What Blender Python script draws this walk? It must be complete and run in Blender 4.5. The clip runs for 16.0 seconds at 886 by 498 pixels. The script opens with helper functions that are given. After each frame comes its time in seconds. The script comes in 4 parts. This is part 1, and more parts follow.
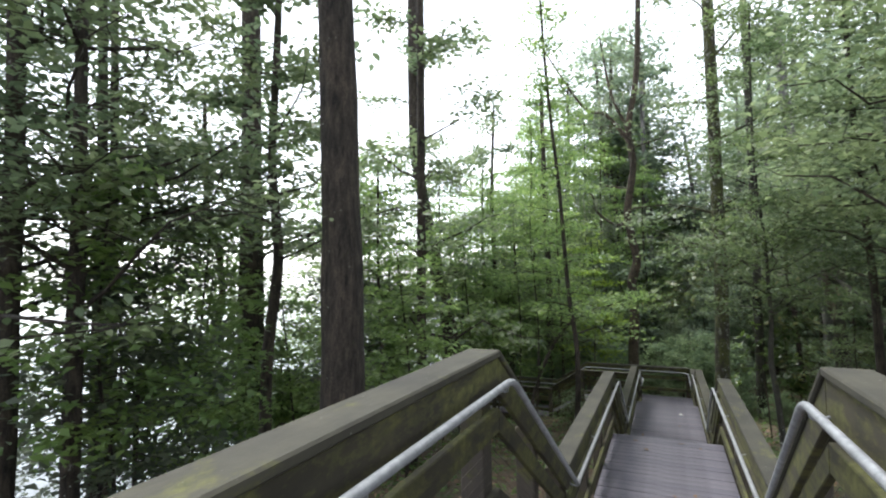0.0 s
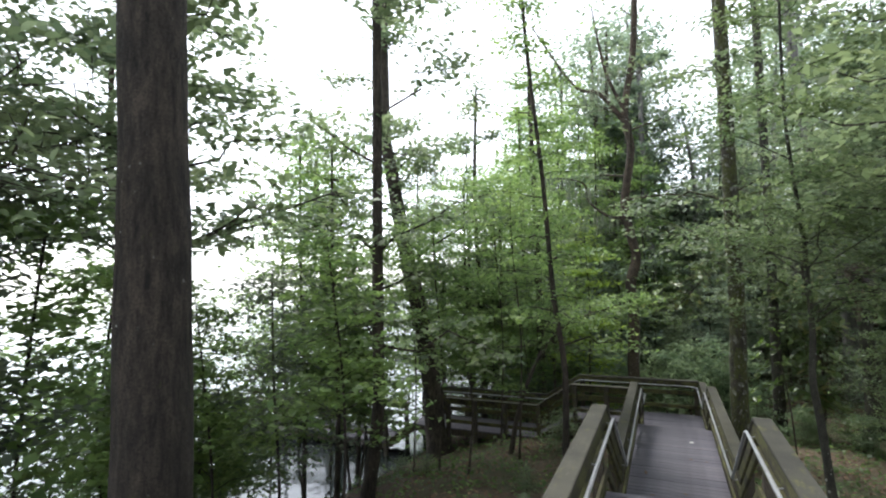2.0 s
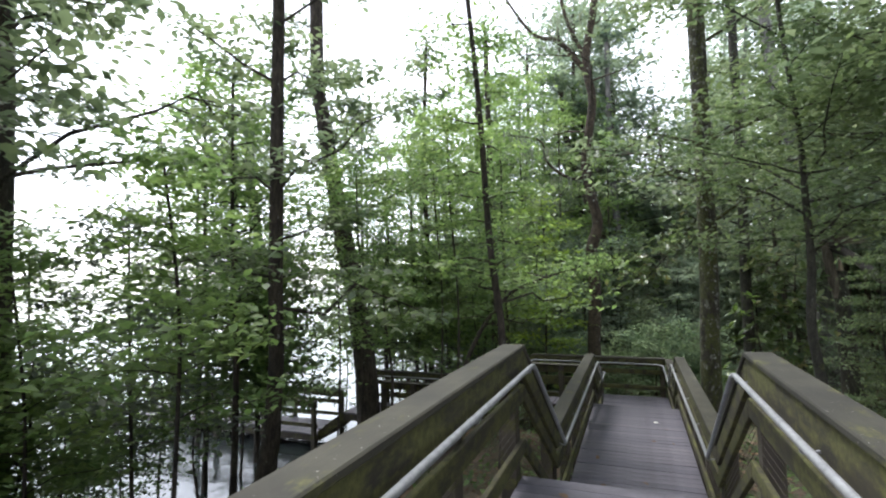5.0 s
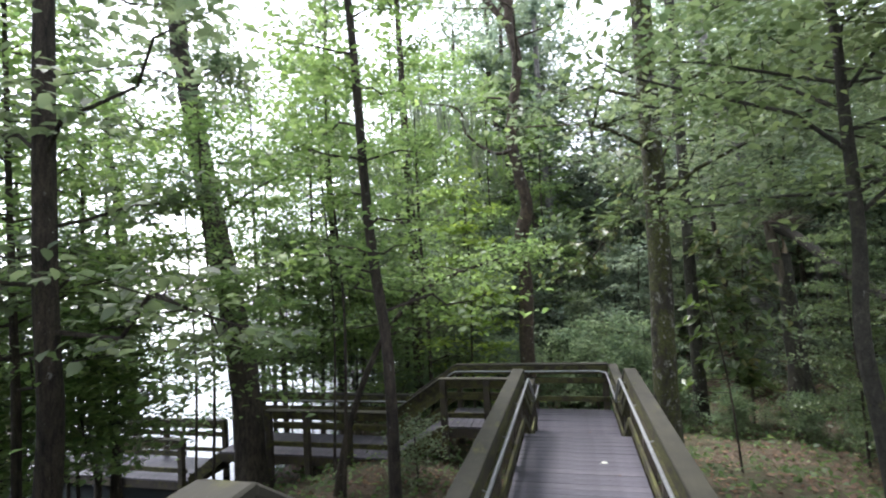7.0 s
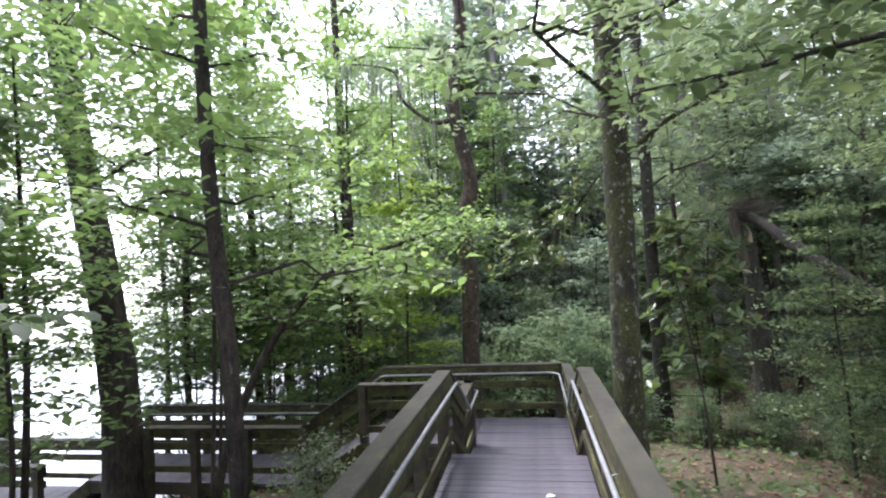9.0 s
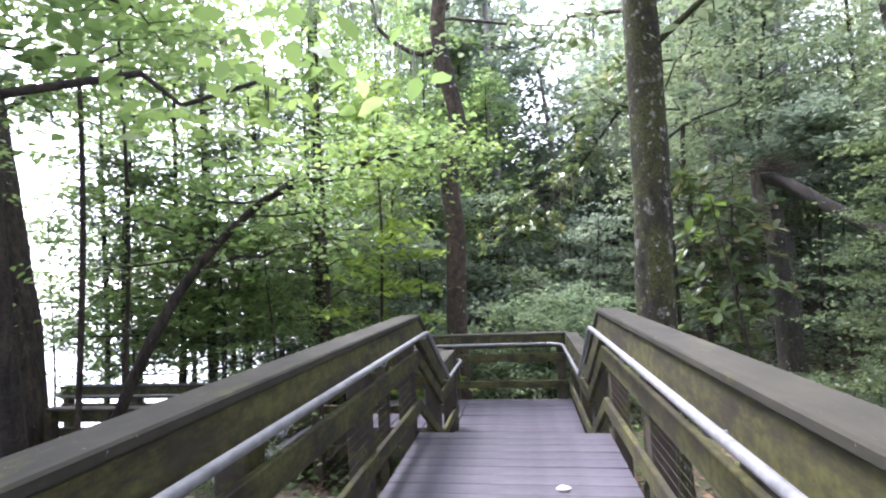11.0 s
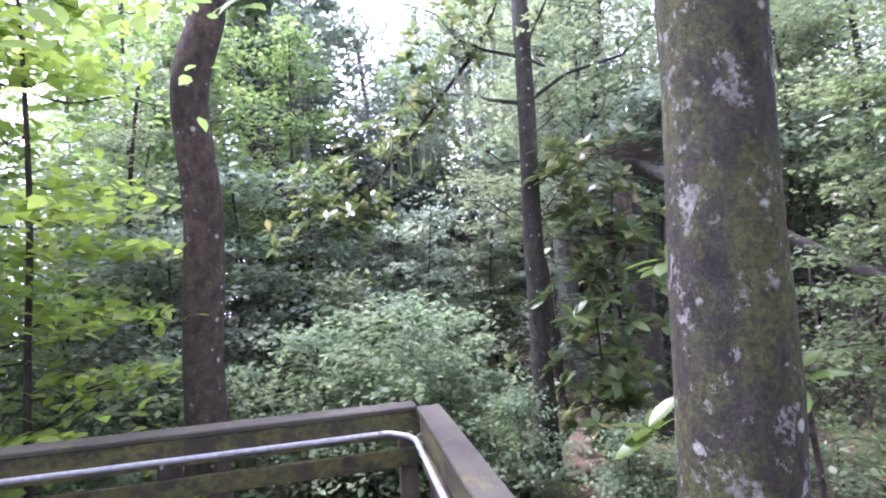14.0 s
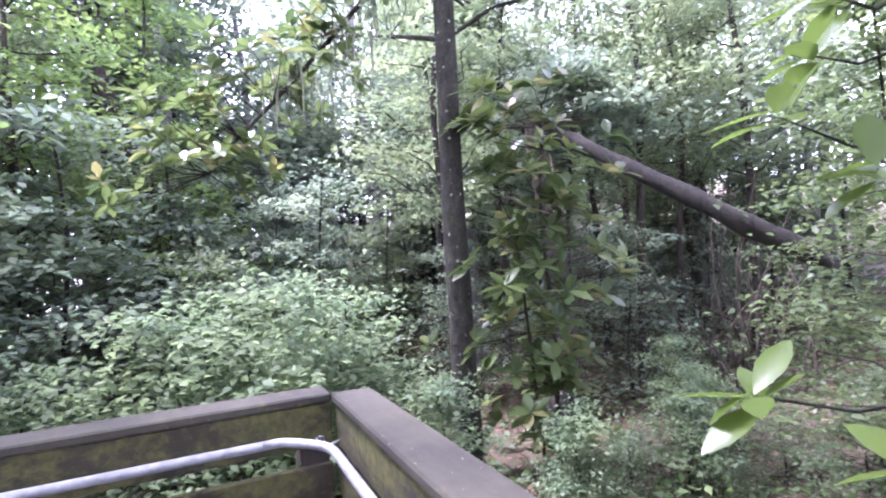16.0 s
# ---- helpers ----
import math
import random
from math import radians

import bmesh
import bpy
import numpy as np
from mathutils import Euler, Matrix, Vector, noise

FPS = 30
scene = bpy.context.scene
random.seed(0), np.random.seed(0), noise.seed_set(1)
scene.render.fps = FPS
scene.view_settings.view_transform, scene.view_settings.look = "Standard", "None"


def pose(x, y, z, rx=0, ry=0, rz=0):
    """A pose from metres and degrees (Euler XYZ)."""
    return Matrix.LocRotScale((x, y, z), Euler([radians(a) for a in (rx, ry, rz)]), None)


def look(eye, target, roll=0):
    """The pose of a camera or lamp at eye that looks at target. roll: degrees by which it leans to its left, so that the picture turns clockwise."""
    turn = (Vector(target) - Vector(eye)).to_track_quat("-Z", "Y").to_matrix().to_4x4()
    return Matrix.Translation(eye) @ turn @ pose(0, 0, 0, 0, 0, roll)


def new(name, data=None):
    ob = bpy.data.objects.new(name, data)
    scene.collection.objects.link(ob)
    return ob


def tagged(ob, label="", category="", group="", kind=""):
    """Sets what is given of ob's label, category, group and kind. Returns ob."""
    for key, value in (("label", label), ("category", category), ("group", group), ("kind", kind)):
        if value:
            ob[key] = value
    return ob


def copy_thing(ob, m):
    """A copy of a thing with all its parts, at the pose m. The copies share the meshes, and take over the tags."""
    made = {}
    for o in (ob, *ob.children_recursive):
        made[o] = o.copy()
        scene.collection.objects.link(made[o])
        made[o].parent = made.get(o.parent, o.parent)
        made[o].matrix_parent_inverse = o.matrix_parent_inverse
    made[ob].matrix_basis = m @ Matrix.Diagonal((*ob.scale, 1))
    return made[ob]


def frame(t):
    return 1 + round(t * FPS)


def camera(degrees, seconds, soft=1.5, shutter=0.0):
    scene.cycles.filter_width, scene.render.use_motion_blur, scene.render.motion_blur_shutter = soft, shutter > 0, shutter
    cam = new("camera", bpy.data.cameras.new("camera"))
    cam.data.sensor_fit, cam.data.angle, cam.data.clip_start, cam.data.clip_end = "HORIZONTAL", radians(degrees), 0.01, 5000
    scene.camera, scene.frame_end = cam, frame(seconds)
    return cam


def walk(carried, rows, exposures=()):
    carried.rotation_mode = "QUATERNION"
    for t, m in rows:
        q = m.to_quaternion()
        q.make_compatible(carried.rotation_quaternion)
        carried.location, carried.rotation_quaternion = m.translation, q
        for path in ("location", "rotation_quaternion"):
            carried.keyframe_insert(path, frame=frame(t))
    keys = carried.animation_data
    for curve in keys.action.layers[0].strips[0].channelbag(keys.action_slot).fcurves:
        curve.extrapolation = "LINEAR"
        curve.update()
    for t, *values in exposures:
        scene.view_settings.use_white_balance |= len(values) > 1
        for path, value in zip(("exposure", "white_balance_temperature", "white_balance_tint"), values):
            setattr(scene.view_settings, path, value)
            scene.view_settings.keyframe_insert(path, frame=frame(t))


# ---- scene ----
cam = camera(84.2, 16.0, 2.1)
PATH = [
    (0, (-0.18, 0.448, 0.921), (-1.0, 2.269, 1.016), -0.9),
    (0.5, (-0.113, 1.061, 0.934), (-0.94, 2.88, 1.032), -1.3),
    (1, (-0.176, 1.756, 0.904), (-0.98, 3.585, 0.999), -1.2),
    (1.5, (-0.224, 2.364, 0.901), (-1.026, 4.193, 1.005), -1.2),
    (2, (-0.302, 2.899, 0.834), (-1.119, 4.722, 0.94), -1.4),
    (2.5, (-0.198, 3.301, 0.856), (-1.086, 5.089, 0.971), -1.4),
    (3, (-0.225, 3.662, 0.694), (-1.121, 5.447, 0.805), -1.3),
    (3.5, (-0.201, 4.1, 0.461), (-1.11, 5.879, 0.563), -0.8),
    (4, (-0.173, 4.455, 0.294), (-1.082, 6.233, 0.398), -1.0),
    (4.5, (-0.174, 4.888, 0.068), (-0.938, 6.734, 0.165), -0.9),
    (4.7, (-0.161, 5.009, -0.073), (-0.913, 6.859, 0.029), -1.0),
    (5.4, (-0.19, 5.85, -0.30), (-0.85, 7.72, -0.19), -1.6),
    (6.8, (-0.252, 7.779, -0.325), (-0.842, 9.687, -0.228), -2.5),
    (7, (-0.203, 8.101, -0.279), (-0.693, 10.038, -0.193), -3.2),
    (7.5, (-0.046, 8.663, -0.276), (-0.441, 10.621, -0.174), -2.8),
    (8, (0.002, 9.116, -0.291), (-0.393, 11.073, -0.184), -2.8),
    (8.5, (0.036, 9.575, -0.421), (-0.325, 11.54, -0.324), -3.2),
    (9.8, (0.0, 10.68, -1.25), (-0.33, 12.65, -1.145), -3.1),
    (10.8, (-0.064, 11.546, -1.532), (-0.381, 13.518, -1.424), -3.0),
    (11, (-0.082, 11.782, -1.582), (-0.397, 13.754, -1.474), -2.8),
    (11.5, (-0.015, 12.502, -1.583), (-0.112, 14.498, -1.488), -3.3),
    (12, (-0.011, 13.158, -1.565), (0.065, 15.155, -1.473), -3.3),
    (12.5, (-0.015, 13.865, -1.529), (0.271, 15.843, -1.448), -3.6),
    (13, (-0.041, 14.54, -1.522), (0.267, 16.515, -1.45), -4.0),
    (13.5, (-0.012, 15.295, -1.539), (0.394, 17.253, -1.447), -3.2),
    (14, (-0.041, 15.848, -1.538), (0.388, 17.799, -1.448), -3.3),
    (14.5, (0.015, 16.326, -1.536), (0.496, 18.264, -1.433), -3.1),
    (15, (0.008, 16.666, -1.672), (0.597, 18.574, -1.57), -3.3),
    (15.5, (0.07, 16.989, -1.896), (0.752, 18.867, -1.796), -3.3),
    (16, (0.026, 17.35, -2.009), (0.897, 19.15, -1.939), -3.4),
]
walk(cam, [(t, look(eye, target, roll)) for t, eye, target, roll in PATH],
     [(0, 1.88, 6200, 9), (4.7, 1.92, 6150, 11), (7, 2.33, 6050, 15), (8.5, 2.57, 5950, 19), (11, 3.13, 5800, 26), (12.5, 3.37, 5600, 35), (14.5, 3.82, 5480, 44), (16, 3.94, 5480, 44)])
# ---- world, sun, exposure ----
world = bpy.data.worlds.new("World")
scene.world = world
world.use_nodes = True
wn, wl = world.node_tree.nodes, world.node_tree.links
sky = wn.new("ShaderNodeTexSky")
sky.sky_type = 'NISHITA'
sky.sun_disc = False
sky.sun_elevation, sky.sun_rotation = radians(63), radians(-50)
sky.air_density, sky.dust_density, sky.ozone_density = 1.0, 1.0, 1.0
pale = wn.new("ShaderNodeHueSaturation")
pale.inputs["Saturation"].default_value = 0.22
wl.new(sky.outputs[0], pale.inputs["Color"])
wl.new(pale.outputs[0], wn["Background"].inputs["Color"])
wn["Background"].inputs["Strength"].default_value = 0.15

sun = new("sun", bpy.data.lights.new("sun", 'SUN'))
sun.data.energy, sun.data.angle, sun.data.color = 1.5, radians(20), (1.0, 0.97, 0.9)
sun.matrix_world = look((-30, 25, 77), (0, 0, 0))


# ---- materials ----
def mat(name, rough=0.8, metal=0.0):
    m = bpy.data.materials.new(name)
    m.use_nodes = True
    n = m.node_tree.nodes
    b = n["Principled BSDF"]
    b.inputs["Roughness"].default_value = rough
    b.inputs["Metallic"].default_value = metal
    return m, n, m.node_tree.links, b


def ramp(n, stops):
    r = n.new("ShaderNodeValToRGB")
    e = r.color_ramp.elements
    while len(e) < len(stops):
        e.new(0.5)
    for el, (p, c) in zip(e, stops):
        el.position, el.color = p, (*c, 1)
    return r


def coords(n, l, scale=(1, 1, 1), kind="Object"):
    tc, mp = n.new("ShaderNodeTexCoord"), n.new("ShaderNodeMapping")
    mp.inputs["Scale"].default_value = scale
    l.new(tc.outputs[kind], mp.inputs["Vector"])
    return mp.outputs[0]


def noise_tex(n, l, vec, scale, detail=5, rough=0.6):
    t = n.new("ShaderNodeTexNoise")
    t.inputs["Scale"].default_value, t.inputs["Detail"].default_value = scale, detail
    t.inputs["Roughness"].default_value = rough
    l.new(vec, t.inputs["Vector"])
    return t.outputs["Fac"]


def mixc(n, l, fac, a, b, mode='MIX'):
    x = n.new("ShaderNodeMix")
    x.data_type, x.blend_type = 'RGBA', mode
    for sock, v in ((x.inputs[0], fac), (x.inputs[6], a), (x.inputs[7], b)):
        if isinstance(v, (int, float)):
            sock.default_value = v
        elif isinstance(v, tuple):
            sock.default_value = (*v, 1)
        else:
            l.new(v, sock)
    return x.outputs[2]


def bump(n, l, b, height, strength=0.4, dist=0.01):
    k = n.new("ShaderNodeBump")
    k.inputs["Strength"].default_value, k.inputs["Distance"].default_value = strength, dist
    l.new(height, k.inputs["Height"])
    l.new(k.outputs[0], b.inputs["Normal"])


def wood(name, dark, light, moss=0.0, lichen=0.0, rough=0.8, along=(1, 1, 1)):
    """Weathered timber: grain, blotches, moss and pale lichen; the tone varies from piece to piece."""
    m, n, l, b = mat(name, rough)
    v = coords(n, l)
    g = noise_tex(n, l, coords(n, l, along), 26, 6, 0.7)
    big = noise_tex(n, l, v, 2.6, 5)
    col = mixc(n, l, g, dark, light)
    blot = ramp(n, [(0.33, (0.55, 0.53, 0.54)), (0.67, (1.22, 1.2, 1.18))])
    l.new(big, blot.inputs[0])
    col = mixc(n, l, 1.0, col, blot.outputs[0], 'MULTIPLY')
    oi = n.new("ShaderNodeObjectInfo")
    vr = ramp(n, [(0.0, (0.8, 0.8, 0.82)), (1.0, (1.15, 1.12, 1.08))])
    l.new(oi.outputs["Random"], vr.inputs[0])
    col = mixc(n, l, 1.0, col, vr.outputs[0], 'MULTIPLY')
    if moss:
        mn = ramp(n, [(0.58 - moss * 0.24, (0, 0, 0)), (0.68 - moss * 0.2, (1, 1, 1))])
        l.new(noise_tex(n, l, coords(n, l, (1.0, 0.45, 1.3)), 5.2, 9, 0.74), mn.inputs[0])
        mt = ramp(n, [(0.35, (0.042, 0.043, 0.011)), (0.65, (0.105, 0.102, 0.028))])
        l.new(noise_tex(n, l, v, 21, 6, 0.7), mt.inputs[0])
        col = mixc(n, l, mn.outputs[0], col, mt.outputs[0])
    if lichen:
        ln = ramp(n, [(0.70 - lichen * 0.1, (0, 0, 0)), (0.74 - lichen * 0.1, (1, 1, 1))])
        l.new(noise_tex(n, l, v, 48, 4, 0.6), ln.inputs[0])
        col = mixc(n, l, ln.outputs[0], col, (0.27, 0.27, 0.23))
    l.new(col, b.inputs["Base Color"])
    bump(n, l, b, g, 0.35, 0.006)
    return m


DECK_X = wood("deck_board_wood", (0.047, 0.044, 0.056), (0.132, 0.124, 0.152), 0.0, 0.0, 0.62, (0.12, 2.2, 2.2))
CAP = wood("rail_cap_wood", (0.025, 0.024, 0.016), (0.056, 0.053, 0.037), 0.06, 0.05, 0.85, (1, 0.2, 1))
BOARD = wood("mossy_rail_wood", (0.019, 0.016, 0.009), (0.054, 0.047, 0.025), 0.6, 0.0, 0.85, (1, 0.2, 1))
POST = wood("post_wood", (0.032, 0.027, 0.022), (0.085, 0.07, 0.055), 0.3, 0.1, 0.85, (2, 2, 0.25))


def metal():
    m, n, l, b = mat("galvanised_pipe", 0.55, 0.3)
    v = coords(n, l)
    r = ramp(n, [(0.3, (0.2, 0.204, 0.212)), (0.7, (0.35, 0.355, 0.368))])
    l.new(noise_tex(n, l, v, 22, 5), r.inputs[0])
    l.new(r.outputs[0], b.inputs["Base Color"])
    return m


PIPE = metal()


def wire_material():
    m, n, l, b = mat("rusty_wire", 0.6, 0.5)
    r = ramp(n, [(0.35, (0.05, 0.035, 0.025)), (0.65, (0.12, 0.1, 0.08))])
    l.new(noise_tex(n, l, coords(n, l), 14), r.inputs[0])
    l.new(r.outputs[0], b.inputs["Base Color"])
    return m


WIRE = wire_material()


def bark(name, dark, light, moss=0.0, lichen=0.0, furrow=9.0, spots=0.0, stretch=0.14, relief=0.06):
    """Bark: furrows or mottling, blotches, moss patches, grey lichen and round pale lichen spots."""
    m, n, l, b = mat(name, 0.95)
    v = coords(n, l)
    g = noise_tex(n, l, coords(n, l, (1, 1, stretch)), furrow * 1.8, 9, 0.72)
    gc = ramp(n, [(0.36, (0, 0, 0)), (0.62, (1, 1, 1))])
    l.new(g, gc.inputs[0])
    col = mixc(n, l, gc.outputs[0], dark, light)
    big = ramp(n, [(0.3, (0.5, 0.5, 0.5)), (0.7, (1.35, 1.28, 1.22))])
    l.new(noise_tex(n, l, coords(n, l, (1, 1, 0.6)), 2.3, 7, 0.65), big.inputs[0])
    col = mixc(n, l, 1.0, col, big.outputs[0], 'MULTIPLY')
    if stretch > 0.2:
        cr = ramp(n, [(0.40, (0.45, 0.45, 0.45)), (0.47, (1, 1, 1))])
        l.new(noise_tex(n, l, coords(n, l, (1, 1, 1.8)), 42, 5, 0.6), cr.inputs[0])
        col = mixc(n, l, 0.7, col, mixc(n, l, 1.0, col, cr.outputs[0], 'MULTIPLY'))
    if moss:
        mn = ramp(n, [(0.64 - 0.25 * moss, (0, 0, 0)), (0.72 - 0.22 * moss, (1, 1, 1))])
        l.new(noise_tex(n, l, coords(n, l, (1.1, 0.9, 0.6)), 3.4, 12, 0.78), mn.inputs[0])
        mt = ramp(n, [(0.35, (0.018, 0.021, 0.007)), (0.65, (0.092, 0.096, 0.024))])
        l.new(noise_tex(n, l, v, 38, 6, 0.7), mt.inputs[0])
        col = mixc(n, l, mn.outputs[0], col, mt.outputs[0])
    if lichen:
        ln = ramp(n, [(0.68 - 0.12 * lichen, (0, 0, 0)), (0.705 - 0.12 * lichen, (1, 1, 1))])
        l.new(noise_tex(n, l, coords(n, l, (1, 1, 0.75)), 8.5, 9, 0.75), ln.inputs[0])
        lt = ramp(n, [(0.35, (0.12, 0.115, 0.1)), (0.65, (0.28, 0.275, 0.25))])
        l.new(noise_tex(n, l, v, 15, 5, 0.7), lt.inputs[0])
        col = mixc(n, l, ln.outputs[0], col, lt.outputs[0])
    if spots:
        vo = n.new("ShaderNodeTexVoronoi")
        vo.inputs["Scale"].default_value = 7.0
        l.new(v, vo.inputs["Vector"])
        sp = ramp(n, [(0.14 * spots, (1, 1, 1)), (0.18 * spots, (0, 0, 0))])
        l.new(mixc(n, l, 0.12, vo.outputs["Distance"], noise_tex(n, l, v, 40, 3)), sp.inputs[0])
        some = ramp(n, [(0.5, (0, 0, 0)), (0.55, (1, 1, 1))])
        l.new(noise_tex(n, l, v, 4.3, 4), some.inputs[0])
        col = mixc(n, l, mixc(n, l, 1.0, sp.outputs[0], some.outputs[0], 'MULTIPLY'), col, (0.33, 0.335, 0.3))
    if stretch > 0.2:
        fine = ramp(n, [(0.3, (0.55, 0.55, 0.55)), (0.7, (1.4, 1.4, 1.4))])
        l.new(noise_tex(n, l, coords(n, l, (1, 1, 0.7)), 65, 7, 0.75), fine.inputs[0])
        col = mixc(n, l, 1.0, col, fine.outputs[0], 'MULTIPLY')
        g = mixc(n, l, 0.5, g, fine.outputs[0])
    l.new(col, b.inputs["Base Color"])
    bump(n, l, b, g, 1.0, relief)
    return m


BARK_DARK = bark("dark_furrowed_bark", (0.012, 0.009, 0.007), (0.085, 0.068, 0.053), 0.15, 0.35, 8, 0.7, 0.24, 0.04)
BARK_MOSS = bark("mossy_lichen_bark", (0.012, 0.011, 0.008), (0.056, 0.048, 0.037), 0.84, 1.0, 6, 1.2, 0.55, 0.02)
BARK_SMOOTH = bark("smooth_brown_bark", (0.03, 0.022, 0.015), (0.1, 0.077, 0.056), 0.15, 0.42, 6, 1.3, 0.6, 0.02)
BARK_GREY = bark("grey_bark", (0.07, 0.07, 0.07), (0.2, 0.195, 0.19), 0.1, 0.5, 4)
BARK_LOG = bark("wet_log_bark", (0.006, 0.006, 0.004), (0.027, 0.022, 0.014), 0.3, 0.1, 7)
BARK_SPOT = bark("spotted_grey_bark", (0.02, 0.02, 0.015), (0.062, 0.059, 0.046), 0.3, 0.45, 7, 1.2, 0.5, 0.02)
DEADWOOD = bark("dead_wood", (0.04, 0.034, 0.026), (0.15, 0.128, 0.1), 0.0, 0.2, 6)

PALEWOOD = bark("torn_pale_wood", (0.2, 0.15, 0.1), (0.42, 0.35, 0.27), 0.0, 0.0, 10, 0.0, 0.1, 0.01)


def leaf_material(name, a, b_, glow, rough=0.45, trans=0.6):
    """Leaf: tone varies from leaf to leaf; light passes through the blade."""
    m, n, l, b = mat(name, rough)
    ge = n.new("ShaderNodeNewGeometry")
    r = ramp(n, [(0.0, a), (0.75, b_), (1.0, glow)])
    l.new(ge.outputs["Random Per Island"], r.inputs[0])
    big = ramp(n, [(0.35, (0.72, 0.78, 0.8)), (0.65, (1.2, 1.15, 1.0))])
    l.new(noise_tex(n, l, coords(n, l), 0.9, 3), big.inputs[0])
    col = mixc(n, l, 1.0, r.outputs[0], big.outputs[0], 'MULTIPLY')
    l.new(col, b.inputs["Base Color"])
    t = n.new("ShaderNodeBsdfTranslucent")
    tc = mixc(n, l, 1.0, col, (1.12, 1.12, 1.04), 'MULTIPLY')
    l.new(tc, t.inputs["Color"])
    mx = n.new("ShaderNodeMixShader")
    mx.inputs[0].default_value = trans
    l.new(b.outputs[0], mx.inputs[1])
    l.new(t.outputs[0], mx.inputs[2])
    l.new(mx.outputs[0], n["Material Output"].inputs["Surface"])
    return m


LEAF_BRIGHT = leaf_material("bright_maple_leaf", (0.135, 0.205, 0.07), (0.205, 0.305, 0.105), (0.30, 0.405, 0.16))
LEAF_FRESH = leaf_material("fresh_green_leaf", (0.115, 0.17, 0.075), (0.17, 0.25, 0.11), (0.26, 0.35, 0.17))
LEAF_HORN = leaf_material("hornbeam_leaf", (0.085, 0.122, 0.055), (0.125, 0.172, 0.08), (0.19, 0.245, 0.12), 0.45, 0.6)
LEAF_YELLOW = leaf_material("yellow_green_leaf", (0.19, 0.28, 0.05), (0.29, 0.4, 0.08), (0.4, 0.5, 0.13), 0.45, 0.68)
LEAF_MID = leaf_material("mid_green_leaf", (0.118, 0.157, 0.086), (0.172, 0.222, 0.13), (0.25, 0.3, 0.19))
LEAF_DARK = leaf_material("shade_leaf", (0.1, 0.125, 0.088), (0.14, 0.17, 0.125), (0.2, 0.235, 0.175))
# haze over the farther foliage is put into this paler, bluer leaf colour
LEAF_HAZE = leaf_material("haze_pale_leaf", (0.148, 0.19, 0.142), (0.208, 0.266, 0.196), (0.285, 0.348, 0.268), 0.65, 0.65)
LEAF_PALE = leaf_material("pale_shrub_leaf", (0.13, 0.182, 0.105), (0.188, 0.26, 0.148), (0.26, 0.34, 0.208), 0.7, 0.6)
LEAF_LIME = leaf_material("young_magnolia_leaf", (0.075, 0.125, 0.03), (0.115, 0.175, 0.042), (0.18, 0.235, 0.075), 0.25, 0.5)
LEAF_MAG = leaf_material("magnolia_leaf", (0.06, 0.095, 0.036), (0.115, 0.16, 0.06), (0.23, 0.215, 0.09), 0.28, 0.42)
MOSS_HANG = leaf_material("hanging_moss", (0.16, 0.18, 0.14), (0.24, 0.26, 0.2), (0.3, 0.31, 0.26), 0.9, 0.4)
LITTER = leaf_material("fallen_leaf", (0.075, 0.043, 0.027), (0.15, 0.092, 0.058), (0.26, 0.175, 0.115), 0.8, 0.1)
PETAL = leaf_material("white_petal", (0.7, 0.69, 0.64), (0.76, 0.75, 0.7), (0.8, 0.79, 0.75), 0.5, 0.3)
GROUNDLEAF = leaf_material("ground_plant_leaf", (0.07, 0.12, 0.04), (0.12, 0.19, 0.06), (0.18, 0.26, 0.1))


def soil():
    m, n, l, b = mat("forest_floor", 0.97)
    v = coords(n, l)
    c1 = ramp(n, [(0.3, (0.04, 0.028, 0.018)), (0.5, (0.095, 0.066, 0.044)), (0.72, (0.19, 0.14, 0.095))])
    l.new(noise_tex(n, l, v, 9, 9, 0.75), c1.inputs[0])
    gr = ramp(n, [(0.45, (0, 0, 0)), (0.62, (1, 1, 1))])
    l.new(noise_tex(n, l, v, 0.55, 7, 0.7), gr.inputs[0])
    col = mixc(n, l, gr.outputs[0], c1.outputs[0], (0.055, 0.072, 0.028))
    l.new(col, b.inputs["Base Color"])
    bump(n, l, b, noise_tex(n, l, v, 22, 8, 0.8), 0.9, 0.05)
    return m


SOIL = soil()


def water_material():
    m, n, l, b = mat("lake_water", 0.07)
    b.inputs["Base Color"].default_value = (0.05, 0.06, 0.06, 1)
    b.inputs["Specular IOR Level"].default_value = 0.8
    bump(n, l, b, noise_tex(n, l, coords(n, l, (1, 1, 1)), 1.6, 4), 0.25, 0.08)
    return m


WATER = water_material()


# ---- building helpers ----
def empty(name, at, label, category, group="", kind=""):
    e = new(name)
    e.location = at
    e.empty_display_size = 0.2
    return tagged(e, label, category, group, kind)


def part(name, bm, material, parent=None, label=""):
    me = bpy.data.meshes.new(name)
    bm.to_mesh(me)
    bm.free()
    me.materials.append(material)
    ob = new(name, me)
    if parent:
        ob.parent = parent
        bpy.context.view_layer.update()
        ob.matrix_parent_inverse = parent_inverse(parent)
    if label:
        ob["label"] = label
    return ob


def parent_inverse(p):
    m = Matrix.Translation(p.location)
    q = p.parent
    while q:
        m = Matrix.Translation(q.location) @ m
        q = q.parent
    return m.inverted()


def raw_mesh(name, verts, faces, material, parent=None, smooth=False):
    me = bpy.data.meshes.new(name)
    me.from_pydata(verts, [], faces)
    me.materials.append(material)
    if smooth:
        me.polygons.foreach_set("use_smooth", [True] * len(me.polygons))
    ob = new(name, me)
    if parent:
        ob.parent = parent
        ob.matrix_parent_inverse = parent_inverse(parent)
    return ob


